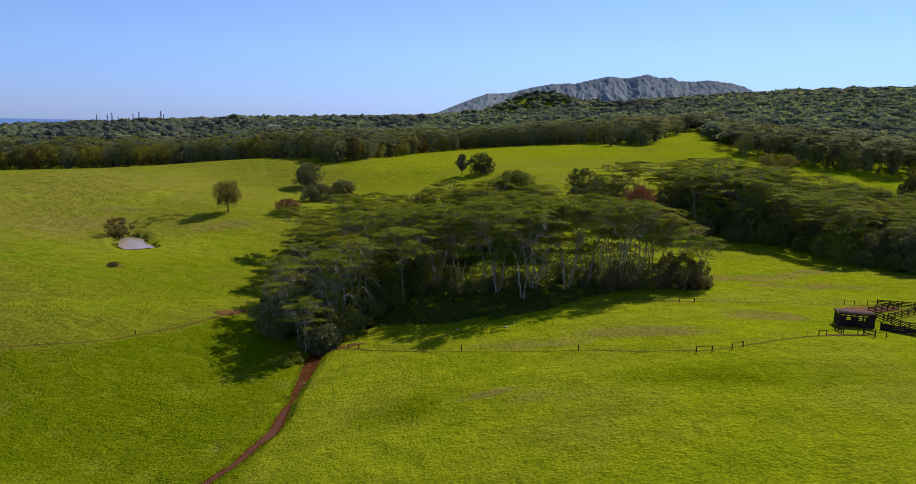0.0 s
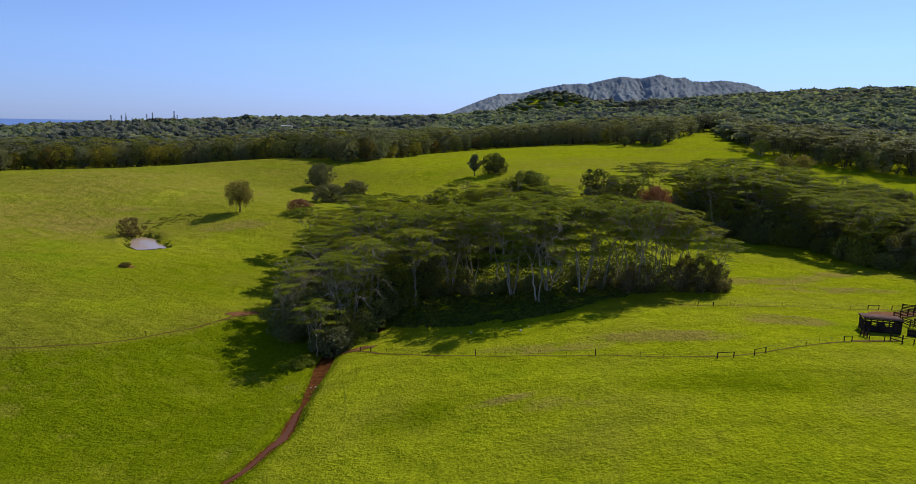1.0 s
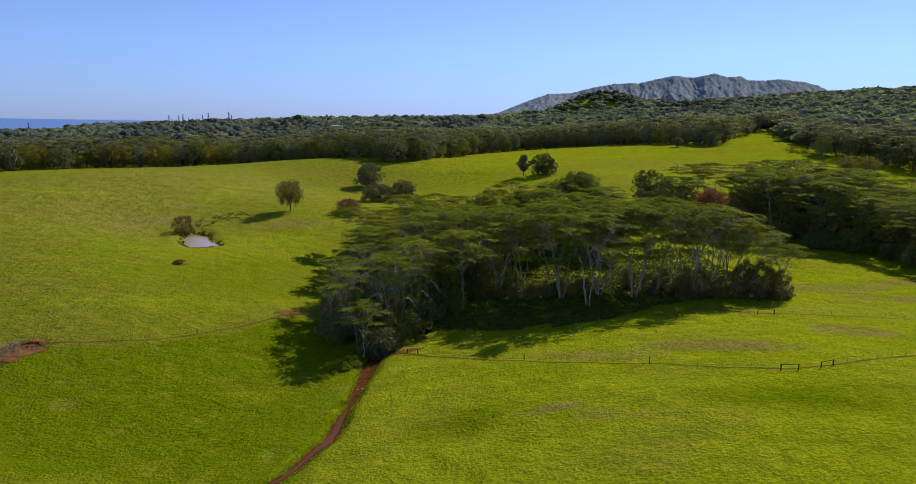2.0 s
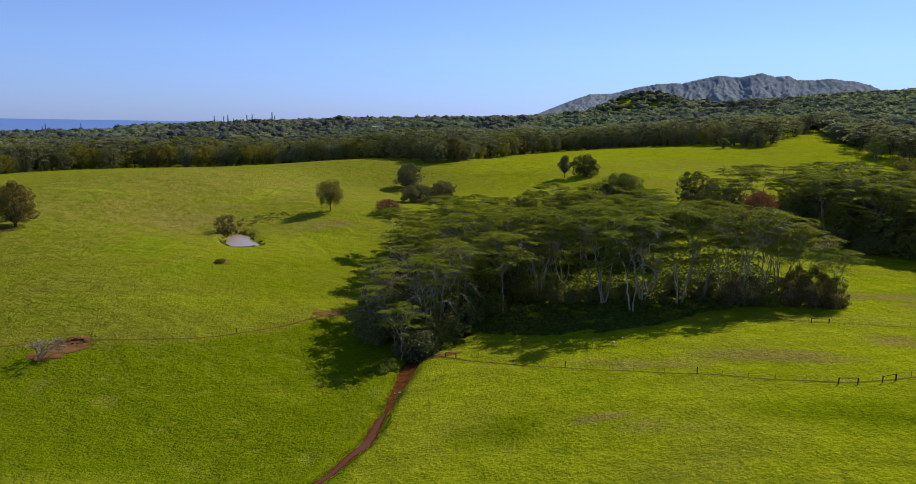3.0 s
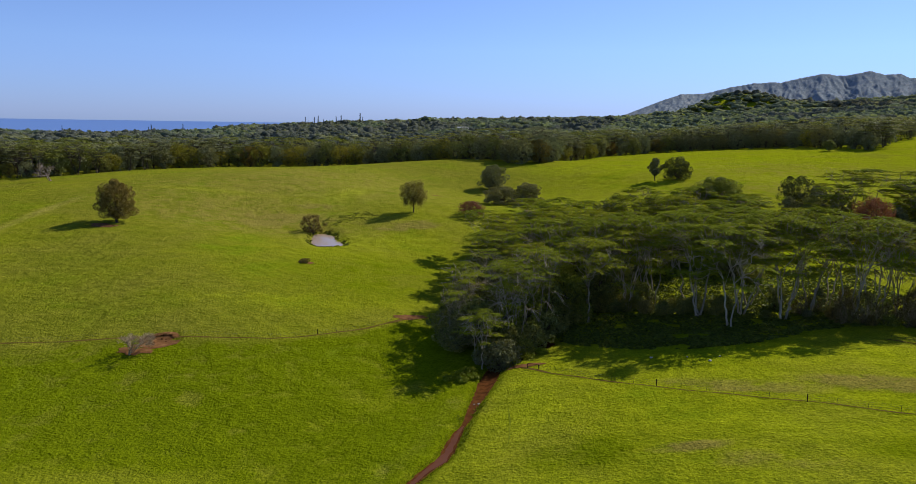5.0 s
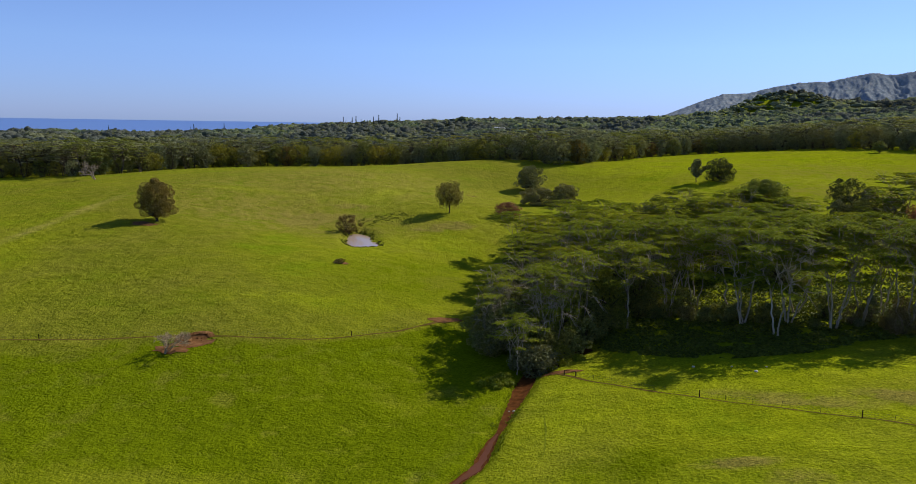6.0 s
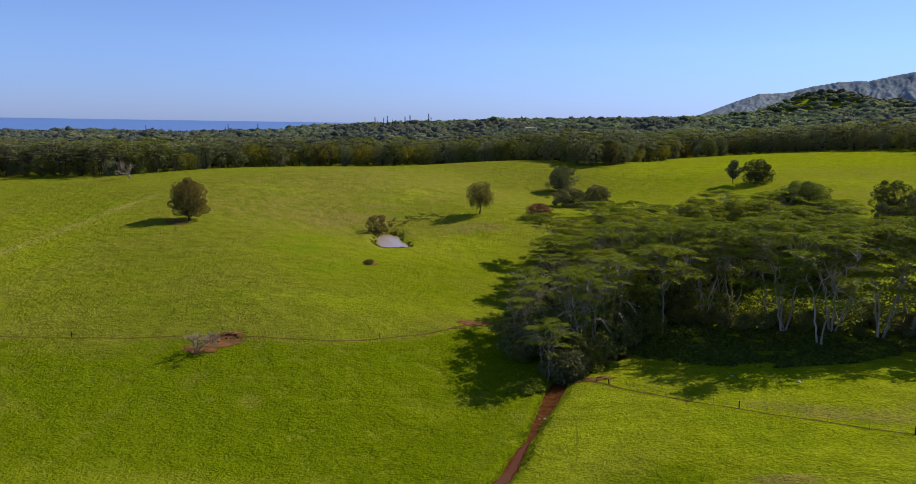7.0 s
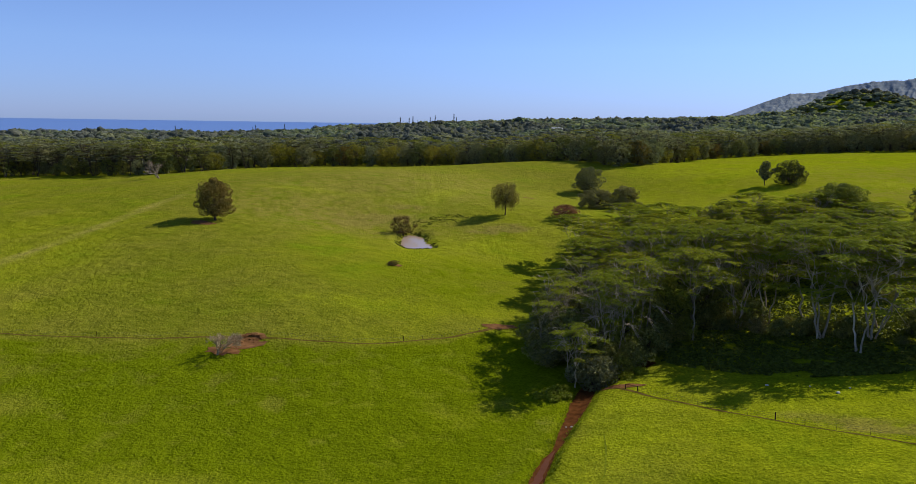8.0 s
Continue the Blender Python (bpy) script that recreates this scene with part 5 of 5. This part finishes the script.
def woods(name, places, heights, widths, lumps, sides, flat, sprigs, mat, label, seed):
    """Far woodland as one mass: every crown a cluster of uneven leafy lumps with loose sprigs, over a closed core toned
    dark to paint shade into the gaps.
    """
    rng = np.random.default_rng(seed)
    n, m, k = len(places), lumps, sides
    zs = land(places[:, 0], places[:, 1])
    th = np.arange(m) * 2.39996 + rng.uniform(0, 6, (n, 1)) + rng.normal(0, 0.3, (n, m))
    u = np.sqrt((np.arange(m) + 0.5) / m) * rng.uniform(0.8, 1.1, (n, m))
    size = widths[:, None] * rng.uniform(0.75, 1.3, (n, m)) * 0.78 / math.sqrt(m)
    top = heights[:, None] * (1 - (0.22 if flat else 0.42) * u**2.2 + rng.normal(0, 0.035, (n, m)))
    under = rng.random((n, m)) < 0.22
    top = np.where(under, top - heights[:, None] * rng.uniform(0.2, 0.5, (n, m)), top)
    u = np.where(under, np.maximum(u, 0.8), u)
    cx = places[:, 0:1] + widths[:, None] * 0.42 * u * np.cos(th)
    cy = places[:, 1:2] + widths[:, None] * 0.42 * u * np.sin(th)
    cz = zs[:, None] + top
    thick = size * (rng.uniform(0.35, 0.6, (n, m)) if flat else rng.uniform(0.6, 1.0, (n, m)))
    w = np.linspace(0, 2 * np.pi, k, endpoint=False)
    rings = []
    for s, h in ((0.0, 0.15), (0.62, -0.05), (1.0, -0.75), (0.0, -1.2)):
        m_ = 1 if s == 0 else k
        jit = 1 + rng.normal(0, 0.20, (n, m, m_))
        ww = w[:m_] + rng.normal(0, 0.15, (n, m, m_))
        rings.append(np.stack([cx[..., None] + size[..., None] * s * jit * np.cos(ww), cy[..., None] + size[..., None] * s * jit * np.sin(ww), cz[..., None] + thick[..., None] * (h + rng.normal(0, 0.16, (n, m, m_)))], -1))
    lv = np.concatenate(rings, 2).reshape(n * m, 2 * k + 2, 3)
    j = np.arange(k)
    o, q = 1 + j, 1 + (j + 1) % k
    lf = np.concatenate([np.stack([0 * j, o, q], 1), np.stack([o, o + k, q + k], 1), np.stack([o, q + k, q], 1), np.stack([o + k, 0 * j + 2 * k + 1, q + k], 1)])
    lf = (lf[None] + (np.arange(n * m) * (2 * k + 2))[:, None, None]).reshape(-1, 3)
    # sprigs of leaves standing out from the lumps
    pick = rng.integers(0, m, (n, sprigs))
    at_lump = (np.arange(n)[:, None] * m + pick).ravel()
    a, r = rng.uniform(0, 2 * np.pi, n * sprigs), np.sqrt(rng.uniform(0.05, 1.45, n * sprigs))
    sz, tk = size.ravel()[at_lump], thick.ravel()[at_lump]
    at = np.stack([cx.ravel()[at_lump] + sz * r * np.cos(a), cy.ravel()[at_lump] + sz * r * np.sin(a), cz.ravel()[at_lump] + tk * (0.22 - 0.75 * r**2)], 1)
    sv, sf = leaves(rng, at, np.stack([0.4 * np.cos(a), 0.4 * np.sin(a), 0 * a + 1], 1), sz * 0.6, 0.55, 0.6, 0.2)
    sf = np.concatenate([sf[:, [0, 1, 2]], sf[:, [0, 2, 3]]]) + len(lv) * (2 * k + 2)
    core = []
    c = 5
    w = np.linspace(0, 2 * np.pi, c, endpoint=False)
    for s, h in ((0.22, -0.02), (0.34, 0.45), (0.24, 0.74)):
        core.append(np.stack([places[:, 0:1] + widths[:, None] * s * np.cos(w), places[:, 1:2] + widths[:, None] * s * np.sin(w), (zs + heights * h)[:, None] + 0 * w], -1))
    cv = np.stack(core, 1).reshape(n, 3 * c, 3)
    j = np.arange(c)
    cf = np.concatenate([np.concatenate([np.stack([i * c + j, i * c + (j + 1) % c, (i + 1) * c + (j + 1) % c], 1), np.stack([i * c + j, (i + 1) * c + (j + 1) % c, (i + 1) * c + j], 1)]) for i in range(2)] + [np.array([[2 * c, 2 * c + i, 2 * c + i + 1] for i in range(1, c - 1)])])
    cf = (cf[None] + (np.arange(n) * 3 * c)[:, None, None]).reshape(-1, 3) + len(lv) * (2 * k + 2) + len(sv)
    me = mesh_of(name, np.concatenate([lv.reshape(-1, 3), sv, cv.reshape(-1, 3)]), np.concatenate([lf, sf, cf]), mat, flat=False)
    tone = np.clip(rng.normal(0.5, 0.26, n), 0, 1)
    layer_ = me.attributes.new("tone", "FLOAT", "POINT")
    # core tone lowered: the shade between lumps is put into its colour
    layer_.data.foreach_set("value", np.concatenate([np.repeat(tone, m * (2 * k + 2)), np.repeat(tone, sprigs * 4), np.repeat(tone * 0.6, 3 * c)]).astype(np.float32))
    thing(name, Matrix(), label, "woodland", kind="stuff", me=me)


def wood_places(seed, r0, r1, gap, extra=None):
    """Loose rows of places between two distances, within the wooded country."""
    rng = np.random.default_rng(seed)
    out = []
    r = r0
    while r < r1:
        a = -66.0 + rng.uniform(0, 1)
        while a < 44:
            q = r + rng.uniform(-0.45, 0.45) * gap
            x, y = q * math.sin(radians(a)), q * math.cos(radians(a))
            coast = 0.707 * (y - x)
            glade = (x - 420) ** 2 / 60.0**2 + (y - 830) ** 2 / 40.0**2 < 1
            knoll = (x - 150) ** 2 / 120.0**2 + (y - 1600) ** 2 / 60.0**2 < 1 and rng.random() < (0.62 if x < 160 else 0.3) and (x - 200) ** 2 / 52.0**2 + (y - 1635) ** 2 / 42.0**2 > 1
            if q > margin(a) + 62 and coast < (1450 if a < -33 else 1900) and not glade and not knoll:
                out.append((x, y))
            a += math.degrees(gap * rng.uniform(0.75, 1.3) / q)
        r += gap * 0.9
    return np.array(out)


rng = np.random.default_rng(8)
# both mass colours carry the painted haze
for seed, r0, r1, gap, m, k, sprigs, mat in ((81, 500, 950, 11, 4, 5, 28, L_MASS_HAZY), (82, 950, 1500, 13, 2, 5, 18, L_MASS_HAZY), (83, 1500, 1950, 16.5, 2, 5, 10, L_MASS_HAZY), (84, 1950, 2700, 26, 2, 5, 8, L_MASS_HAZY)):
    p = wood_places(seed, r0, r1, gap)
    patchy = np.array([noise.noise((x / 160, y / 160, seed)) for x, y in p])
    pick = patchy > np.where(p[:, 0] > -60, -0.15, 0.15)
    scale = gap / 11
    for sel, tint, lab, add in ((pick, L_MASS_GREEN_HAZY, "distant mass of green umbrella-shaped trees", 0), (~pick, mat, "distant mass of dark mixed woodland", 1)):
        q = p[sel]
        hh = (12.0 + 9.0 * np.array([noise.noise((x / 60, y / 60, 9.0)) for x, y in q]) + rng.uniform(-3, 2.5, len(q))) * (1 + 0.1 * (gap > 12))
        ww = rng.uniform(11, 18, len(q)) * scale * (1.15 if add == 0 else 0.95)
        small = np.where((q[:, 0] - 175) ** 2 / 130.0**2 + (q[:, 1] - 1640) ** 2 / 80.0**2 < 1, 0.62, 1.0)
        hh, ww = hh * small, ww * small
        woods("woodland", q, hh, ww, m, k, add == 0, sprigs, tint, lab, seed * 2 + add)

# pines on the skyline, houses among the trees
for i, (a, r, s) in enumerate([(-30.3, 1500, 0.8), (-29.6, 1500, 0.7), (-29.0, 1480, 0.75), (-28.4, 1500, 0.7), (-27.9, 1500, 0.75), (-27.4, 1490, 1.15), (-27.2, 1520, 0.85), (-26.7, 1450, 1.1), (-26.4, 1480, 1.2), (-26.0, 1460, 0.9), (-25.0, 1450, 1.1), (-24.6, 1430, 1.2), (-23.1, 1420, 1.25), (-22.9, 1430, 1.0), (-31.2, 1500, 0.75), (-32.0, 1520, 0.8), (-36.5, 1560, 1.0), (-38.7, 1600, 1.0), (-38.9, 1600, 0.8), (-44.5, 1650, 0.9), (-33.1, 1510, 0.6), (-32.6, 1500, 0.7), (-31.7, 1500, 0.6), (-30.8, 1490, 0.65), (-29.3, 1490, 0.6), (-28.7, 1500, 0.6), (-25.5, 1450, 0.75), (-24.1, 1440, 0.7)]):
    plant("spire", "pine_tree", lambda: (*spire_tree(91), BROWN_BARK, L_PINE, "dark needles"), r * math.sin(radians(a)), r * math.cos(radians(a)), s * 1.1, i, "tall narrow pine standing above distant woods", "tree", "skyline pines")


def house(x, y, z, turn, size):
    sx, sy, sz = size
    top = thing("house", pose(x, y, z, 0, 0, turn), "pale distant house among trees", "house", "distant houses")
    part("wall", finish("wall", box((sx, sy, sz), (0, 0, sz / 2)), WHITE_WALL), top)
    o = 0.6
    rv = [(-sx / 2 - o, -sy / 2 - o, sz), (sx / 2 + o, -sy / 2 - o, sz), (sx / 2 + o, sy / 2 + o, sz), (-sx / 2 - o, sy / 2 + o, sz), (-sx / 2 + 1, 0, sz + sy * 0.28), (sx / 2 - 1, 0, sz + sy * 0.28)]
    part("roof", mesh_of("roof", rv, [(0, 1, 5, 4), (1, 2, 5), (2, 3, 4, 5), (3, 0, 4), (3, 2, 1, 0)], PALE_ROOF), top, "pale metal hipped roof")
    for wx in (-0.3, 0.0, 0.3):
        part("window", finish("window", box((sx * 0.14, 0.12, sz * 0.4), (wx * sx, -sy / 2 - 0.05, sz * 0.55)), WINDOW_DARK), top)


for a, r, h, turn, size in [(-14.9, 1120, 11, 20, (20, 10, 5)), (-10.6, 1000, 9, -10, (14, 9, 5)), (-19.0, 1300, 15, 0, (9, 8, 5)), (-1.0, 1180, 12, 15, (13, 8, 5))]:
    x, y = r * math.sin(radians(a)), r * math.cos(radians(a))
    house(x, y, ground_at(x, y) + h - 4, turn, size)

# ---- fences, gates, yard and shed ----
def post_mesh(name, w, h, mat):
    return finish(name, box((w, w, h), (0, 0, h / 2 - 0.25), 0.02), mat)


BRACE_POST = post_mesh("post", 0.13, 1.2, TIMBER)
T_POST, WOOD_POST, CORNER_POST = post_mesh("post", 0.04, 1.15, POST_STEEL), post_mesh("post", 0.13, 1.4, TIMBER), post_mesh("post", 0.17, 1.7, TIMBER)


def wire_fence(line, gap, label, stout=(), seed=1):
    """Posts and three wires along a line on the ground."""
    rng = np.random.default_rng(seed)
    x0, y0 = line[0]
    top = thing("wire_fence", Matrix(), label, "fence")
    pts = []
    for (ax, ay), (bx, by) in zip(line[:-1], line[1:]):
        n = max(1, round(math.hypot(bx - ax, by - ay) / gap))
        pts += [(ax + (bx - ax) * i / n, ay + (by - ay) * i / n) for i in range(n)]
    pts.append(line[-1])
    for x, y in pts:
        big = any(math.hypot(x - a, y - b) < gap / 2 for a, b in stout)
        part("post", WOOD_POST if big else T_POST, top, "", pose(x, y, ground_at(x, y), rng.normal(0, 2), rng.normal(0, 2), rng.uniform(0, 90)))
    for h in (0.3, 0.6, 0.9):
        w = Wood(3)
        w.limb([(x, y, ground_at(x, y) + h) for x, y in pts], [0.007] * len(pts))
        part("wire", w.mesh("wire", WIRE), top)
    return top


def brace(ax, ay, bx, by, label="dark timber fence brace of two posts and a rail"):
    """Two stout posts with a rail across the top."""
    top = thing("fence_brace", pose(ax, ay, ground_at(ax, ay)), label, "fence", "fence braces")
    for x, y in ((ax, ay), (bx, by)):
        part("post", BRACE_POST, top, "", pose(x - ax, y - ay, ground_at(x, y) - ground_at(ax, ay)))
    w = Wood(6)
    dz = ground_at(bx, by) - ground_at(ax, ay)
    w.limb([(0, 0, 0.92), ((bx - ax) / 2, (by - ay) / 2, 0.92 + dz / 2), (bx - ax, by - ay, 0.92 + dz)], [0.05, 0.05, 0.05])
    part("rail", w.mesh("rail", TIMBER), top)


wire_fence([(-20, 136.4), (-10, 130.4), (1, 124.4), (12, 118.6), (21, 113.6), (31, 108.8), (38.2, 105.5)], 4.4, "post-and-wire fence along the near paddock", [(1, 124.4), (21, 113.6)], 1)
wire_fence([(46, 106.6), (54, 110), (61.5, 112.8)], 3.0, "post-and-wire fence along the near paddock", (), 2)
wire_fence([(42.4, 150.8), (47.9, 146.2)], 2.8, "post-and-wire fence behind the paddock", (), 3)
wire_fence([(51.3, 145.2), (62, 144.2), (72, 143.6), (82.6, 143)], 3.4, "post-and-wire fence behind the paddock", (), 4)
wire_fence([(-58, 158.5), (-64, 151), (-70.8, 146.2), (-79, 141.2), (-94, 137.4), (-98, 136.4)], 5.0, "thin post-and-wire fence along the cattle trail", [(-70.8, 146.2)], 5)
wire_fence([(-106, 134), (-120, 127), (-132.9, 122), (-155, 116.2), (-185, 107.8)], 5.5, "thin post-and-wire fence along the cattle trail", [(-132.9, 122)], 6)
for b in [(38.2, 105.2, 40.6, 105.0), (43.9, 105.4, 46.0, 106.3), (61.5, 112.8, 63.0, 113.2), (66.4, 114.2, 68.8, 114.0), (71.0, 112.8, 72.8, 112.6), (48.4, 145.8, 51.3, 144.9), (82.6, 143.0, 84.8, 143.0), (87.5, 143.0, 89.6, 143.0), (58.6, 161.6, 59.8, 161.0), (-22.4, 137.6, -20.2, 136.6)]:
    brace(*b)


def board_fence(line, gap, rails, mat, label, high=1.4, seed=1, foot=0.35):
    """A stout cattle-yard fence of posts and boards."""
    rng = np.random.default_rng(seed)
    x0, y0 = line[0]
    z0 = ground_at(x0, y0)
    top = thing("board_fence", pose(x0, y0, z0), label, "fence", "cattle yard fences")
    pts = []
    for (ax, ay), (bx, by) in zip(line[:-1], line[1:]):
        n = max(1, round(math.hypot(bx - ax, by - ay) / gap))
        pts += [(ax + (bx - ax) * i / n, ay + (by - ay) * i / n) for i in range(n)]
    pts.append(line[-1])
    for x, y in pts:
        part("post", CORNER_POST, top, "", pose(x - x0, y - y0, ground_at(x, y) - z0, rng.normal(0, 1), rng.normal(0, 1), 0))
    for (ax, ay), (bx, by) in zip(pts[:-1], pts[1:]):
        za, zb = ground_at(ax, ay) - z0, ground_at(bx, by) - z0
        run = math.hypot(bx - ax, by - ay)
        turn = math.degrees(math.atan2(by - ay, bx - ax))
        for k in range(rails):
            h = foot + (high - 0.15 - foot) * k / max(1, rails - 1) + rng.normal(0, 0.015)
            me = finish("board", box((run * 1.03, 0.05, 0.17), (0, 0, 0), 0.008), mat)
            part("board", me, top, "", pose((ax + bx) / 2 - x0, (ay + by) / 2 - y0, (za + zb) / 2 + h, 0, -math.degrees(math.atan2(zb - za, run)), turn))


board_fence([(89.6, 143.0), (94.5, 138.5), (101, 133), (112, 124)], 2.4, 4, TIMBER, "dark timber board fence at the back of the cattle yard", seed=1)
board_fence([(82.1, 133.5), (86, 135.5), (91, 138)], 2.2, 4, RED_TIMBER, "reddish timber board fence inside the cattle yard", seed=2)
board_fence([(82.1, 127.2), (86.5, 130), (91, 133), (98, 130)], 2.2, 4, RED_TIMBER, "reddish timber board fence inside the cattle yard", seed=3)
board_fence([(80.6, 128.5), (80.8, 124.0), (81.2, 119.5), (83.5, 115.5)], 2.2, 4, TIMBER, "dark timber board fence of the loading race", 1.45, seed=4)
board_fence([(75.9, 119.2), (79.5, 115.0), (86, 110.5), (98, 104)], 2.2, 7, TIMBER, "close-boarded dark timber wall of the loading race", 1.25, seed=5, foot=0.1)
board_fence([(67.5, 118.6), (67.2, 116.2)], 1.3, 3, RED_TIMBER, "short reddish board fence beside the shed", 1.0, seed=6)
board_fence([(71.0, 112.8), (70.4, 115.0)], 1.6, 2, RED_TIMBER, "short timber gate fence in front of the yard", 1.1, seed=7)


def shed(x, y, turn):
    """A boarded timber shed with two openings under the eaves, railed at the back, with a low iron roof."""
    W, D, H = 5.6, 3.9, 2.2
    z = ground_at(x, y)
    top = thing("cattle_shed", pose(x, y, z, 0, 0, turn), "dark boarded timber cattle shed with low rusty iron roof", "shed")
    for px in (-W / 2, -W / 6, W / 6, W / 2):
        for py in (-D / 2, D / 2):
            h = H + 0.25 * (py < 0)
            part("post", finish("post", box((0.2, 0.2, h + 0.4), (px, py, h / 2 - 0.2), 0.02), TIMBER), top)
    for k in range(9):
        h = 0.13 + k * 0.245
        if 6 <= k <= 7:  # two openings under the eaves
            spans = [(-W / 2, -2.0), (-1.0, 0.25), (1.3, W / 2)]
        else:
            spans = [(-W / 2, W / 2)]
        for a, b in spans:
            part("wall_board", finish("wall_board", box((b - a, 0.04, 0.25), ((a + b) / 2, -D / 2 - 0.12, h), 0.004), TIMBER), top)
        for side in (-1, 1):
            part("wall_board", finish("wall_board", box((0.04, D - 0.2, 0.25), (side * (W / 2 + 0.12), 0, h), 0.004), TIMBER), top)
        if k in (2, 4):
            part("rail", finish("rail", box((W, 0.05, 0.16), (0, D / 2 + 0.12, h), 0.006), TIMBER), top)
    for py in (-D / 2, D / 2):
        part("beam", finish("beam", box((W + 0.6, 0.14, 0.22), (0, py, H + (0.25 if py < 0 else 0.0)), 0.02), TIMBER), top)
    n = 96
    xs = np.linspace(-W / 2 - 0.35, W / 2 + 0.35, n)
    v = []
    for py in (-D / 2 - 0.45, D / 2 + 0.35):
        for t_ in (0.0, 0.05):
            v += [(q, py, H + 0.22 + 0.25 * (D / 2 - py) / D + 0.012 * math.sin(q * 26) + t_) for q in xs]
    f = []
    for i in range(n - 1):
        a, b, c, d = i, n + i, 2 * n + i, 3 * n + i
        f += [(b, b + 1, d + 1, d), (a, c, c + 1, a + 1), (a, a + 1, b + 1, b), (c, d, d + 1, c + 1)]
    f += [(0, n, 3 * n, 2 * n), (n - 1, 3 * n - 1, 4 * n - 1, 2 * n - 1)]
    part("roof", mesh_of("roof", v, f, ROOF_IRON, flat=False), top, "low rusty brown iron roof")


shed(73.0, 122.6, -17)

# ---- stones ----
rng = np.random.default_rng(17)


def stone(x, y, size, label="pale boulder lying in the grass", name="boulder", mat=ROCK, group="boulders"):
    bm = bmesh.new()
    bmesh.ops.create_icosphere(bm, subdivisions=2, radius=size / 2)
    for v in bm.verts:
        v.co *= 1 + 0.45 * noise.noise(v.co * (3.0 / size) + Vector((x, y, 0)))
        v.co.z *= 0.6
    thing(name, pose(x, y, ground_at(x, y) + size * 0.2, 0, 0, float(rng.uniform(0, 360))), label, "stone" if mat == ROCK else "earth", group, me=finish(name, bm, mat))


for x, y, s in [(10.2, 136.6, 0.55), (0.2, 140.5, 0.5), (12.0, 138.8, 0.35), (6.5, 139.5, 0.35), (-28.4, 122.8, 0.5), (-29.2, 122.6, 0.4), (-27.8, 123.2, 0.35)]:
    stone(x, y, s)

for x, y, s in [(-100.4, 134.0, 0.5), (-101.4, 133.8, 0.6), (-102.6, 132.9, 0.45), (-99.9, 133.2, 0.4), (-101.8, 132.7, 0.35)]:
    stone(x, y, s, "crumbling clod of red earth below the cut bank", "earth_clod", DIRT, "earth clods")



def cut_bank(line, tall, seed):
    """A crumbling lip of earth: a steep undercut front, a lumpy top and a long back slope."""
    rng = np.random.default_rng(seed)
    p = np.array([[np.interp(u, range(len(line)), [q[k] for q in line]) for k in (0, 1)] for u in np.linspace(0, len(line) - 1, 48)])
    t = np.gradient(p, axis=0)
    t /= np.linalg.norm(t, axis=1, keepdims=True)
    back = np.stack([-t[:, 1], t[:, 0]], 1)
    ends = np.sin(np.linspace(0.12, math.pi - 0.12, 48)) ** 0.5
    lump = rng.normal(0, 1, (6, 48))
    lump[:, 1:-1] = (lump[:, :-2] + 2 * lump[:, 1:-1] + lump[:, 2:]) / 4
    v = []
    for j, (out, up) in enumerate([(-0.2, -0.3), (0.12, 0.3), (-0.15, 0.75), (0.0, 1.0), (0.5, 1.0), (1.5, -0.1)]):
        q = p + back * (out + 0.16 * lump[j])[:, None]
        v.append(np.c_[q, land(q[:, 0], q[:, 1]) + tall * ends * (up + (0.22 * lump[j] if 0 < j < 5 else 0))])
    i = np.arange(47)
    f = np.concatenate([np.stack([j * 48 + i, j * 48 + i + 1, (j + 1) * 48 + i + 1, (j + 1) * 48 + i], 1) for j in range(5)])
    thing("earth_bank", Matrix(), "crumbling red earth lip above the cattle hollow", "bank", kind="structure", me=mesh_of("earth_bank", np.concatenate(v), f, DIRT))


cut_bank([(-105.2, 131.6), (-103.6, 133.6), (-101.9, 134.9), (-100.2, 135.2), (-99.0, 134.4)], 0.38, 5)
cut_bank([(-104.2, 130.6), (-102.8, 131.6), (-101.6, 132.0)], 0.35, 6)

# ---- weeds on the grove floor, coloured dark to deepen its shade ----
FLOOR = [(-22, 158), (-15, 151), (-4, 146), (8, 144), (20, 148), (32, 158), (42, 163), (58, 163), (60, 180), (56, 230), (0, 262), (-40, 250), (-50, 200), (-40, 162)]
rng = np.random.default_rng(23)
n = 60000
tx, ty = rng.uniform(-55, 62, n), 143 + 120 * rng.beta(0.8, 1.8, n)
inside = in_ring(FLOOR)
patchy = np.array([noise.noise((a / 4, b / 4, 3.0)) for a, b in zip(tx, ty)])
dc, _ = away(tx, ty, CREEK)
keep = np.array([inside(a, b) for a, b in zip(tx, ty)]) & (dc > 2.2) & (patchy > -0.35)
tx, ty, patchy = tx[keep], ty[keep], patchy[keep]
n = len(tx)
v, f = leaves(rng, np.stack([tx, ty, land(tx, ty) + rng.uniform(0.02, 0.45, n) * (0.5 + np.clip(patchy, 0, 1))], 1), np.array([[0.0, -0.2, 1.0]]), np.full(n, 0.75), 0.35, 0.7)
thing("undergrowth", Matrix(), "low weeds carpeting the ground under the trees, coloured dark to deepen the shade", "weeds", kind="stuff", me=mesh_of("undergrowth", v, f, L_SHADE_WEED))
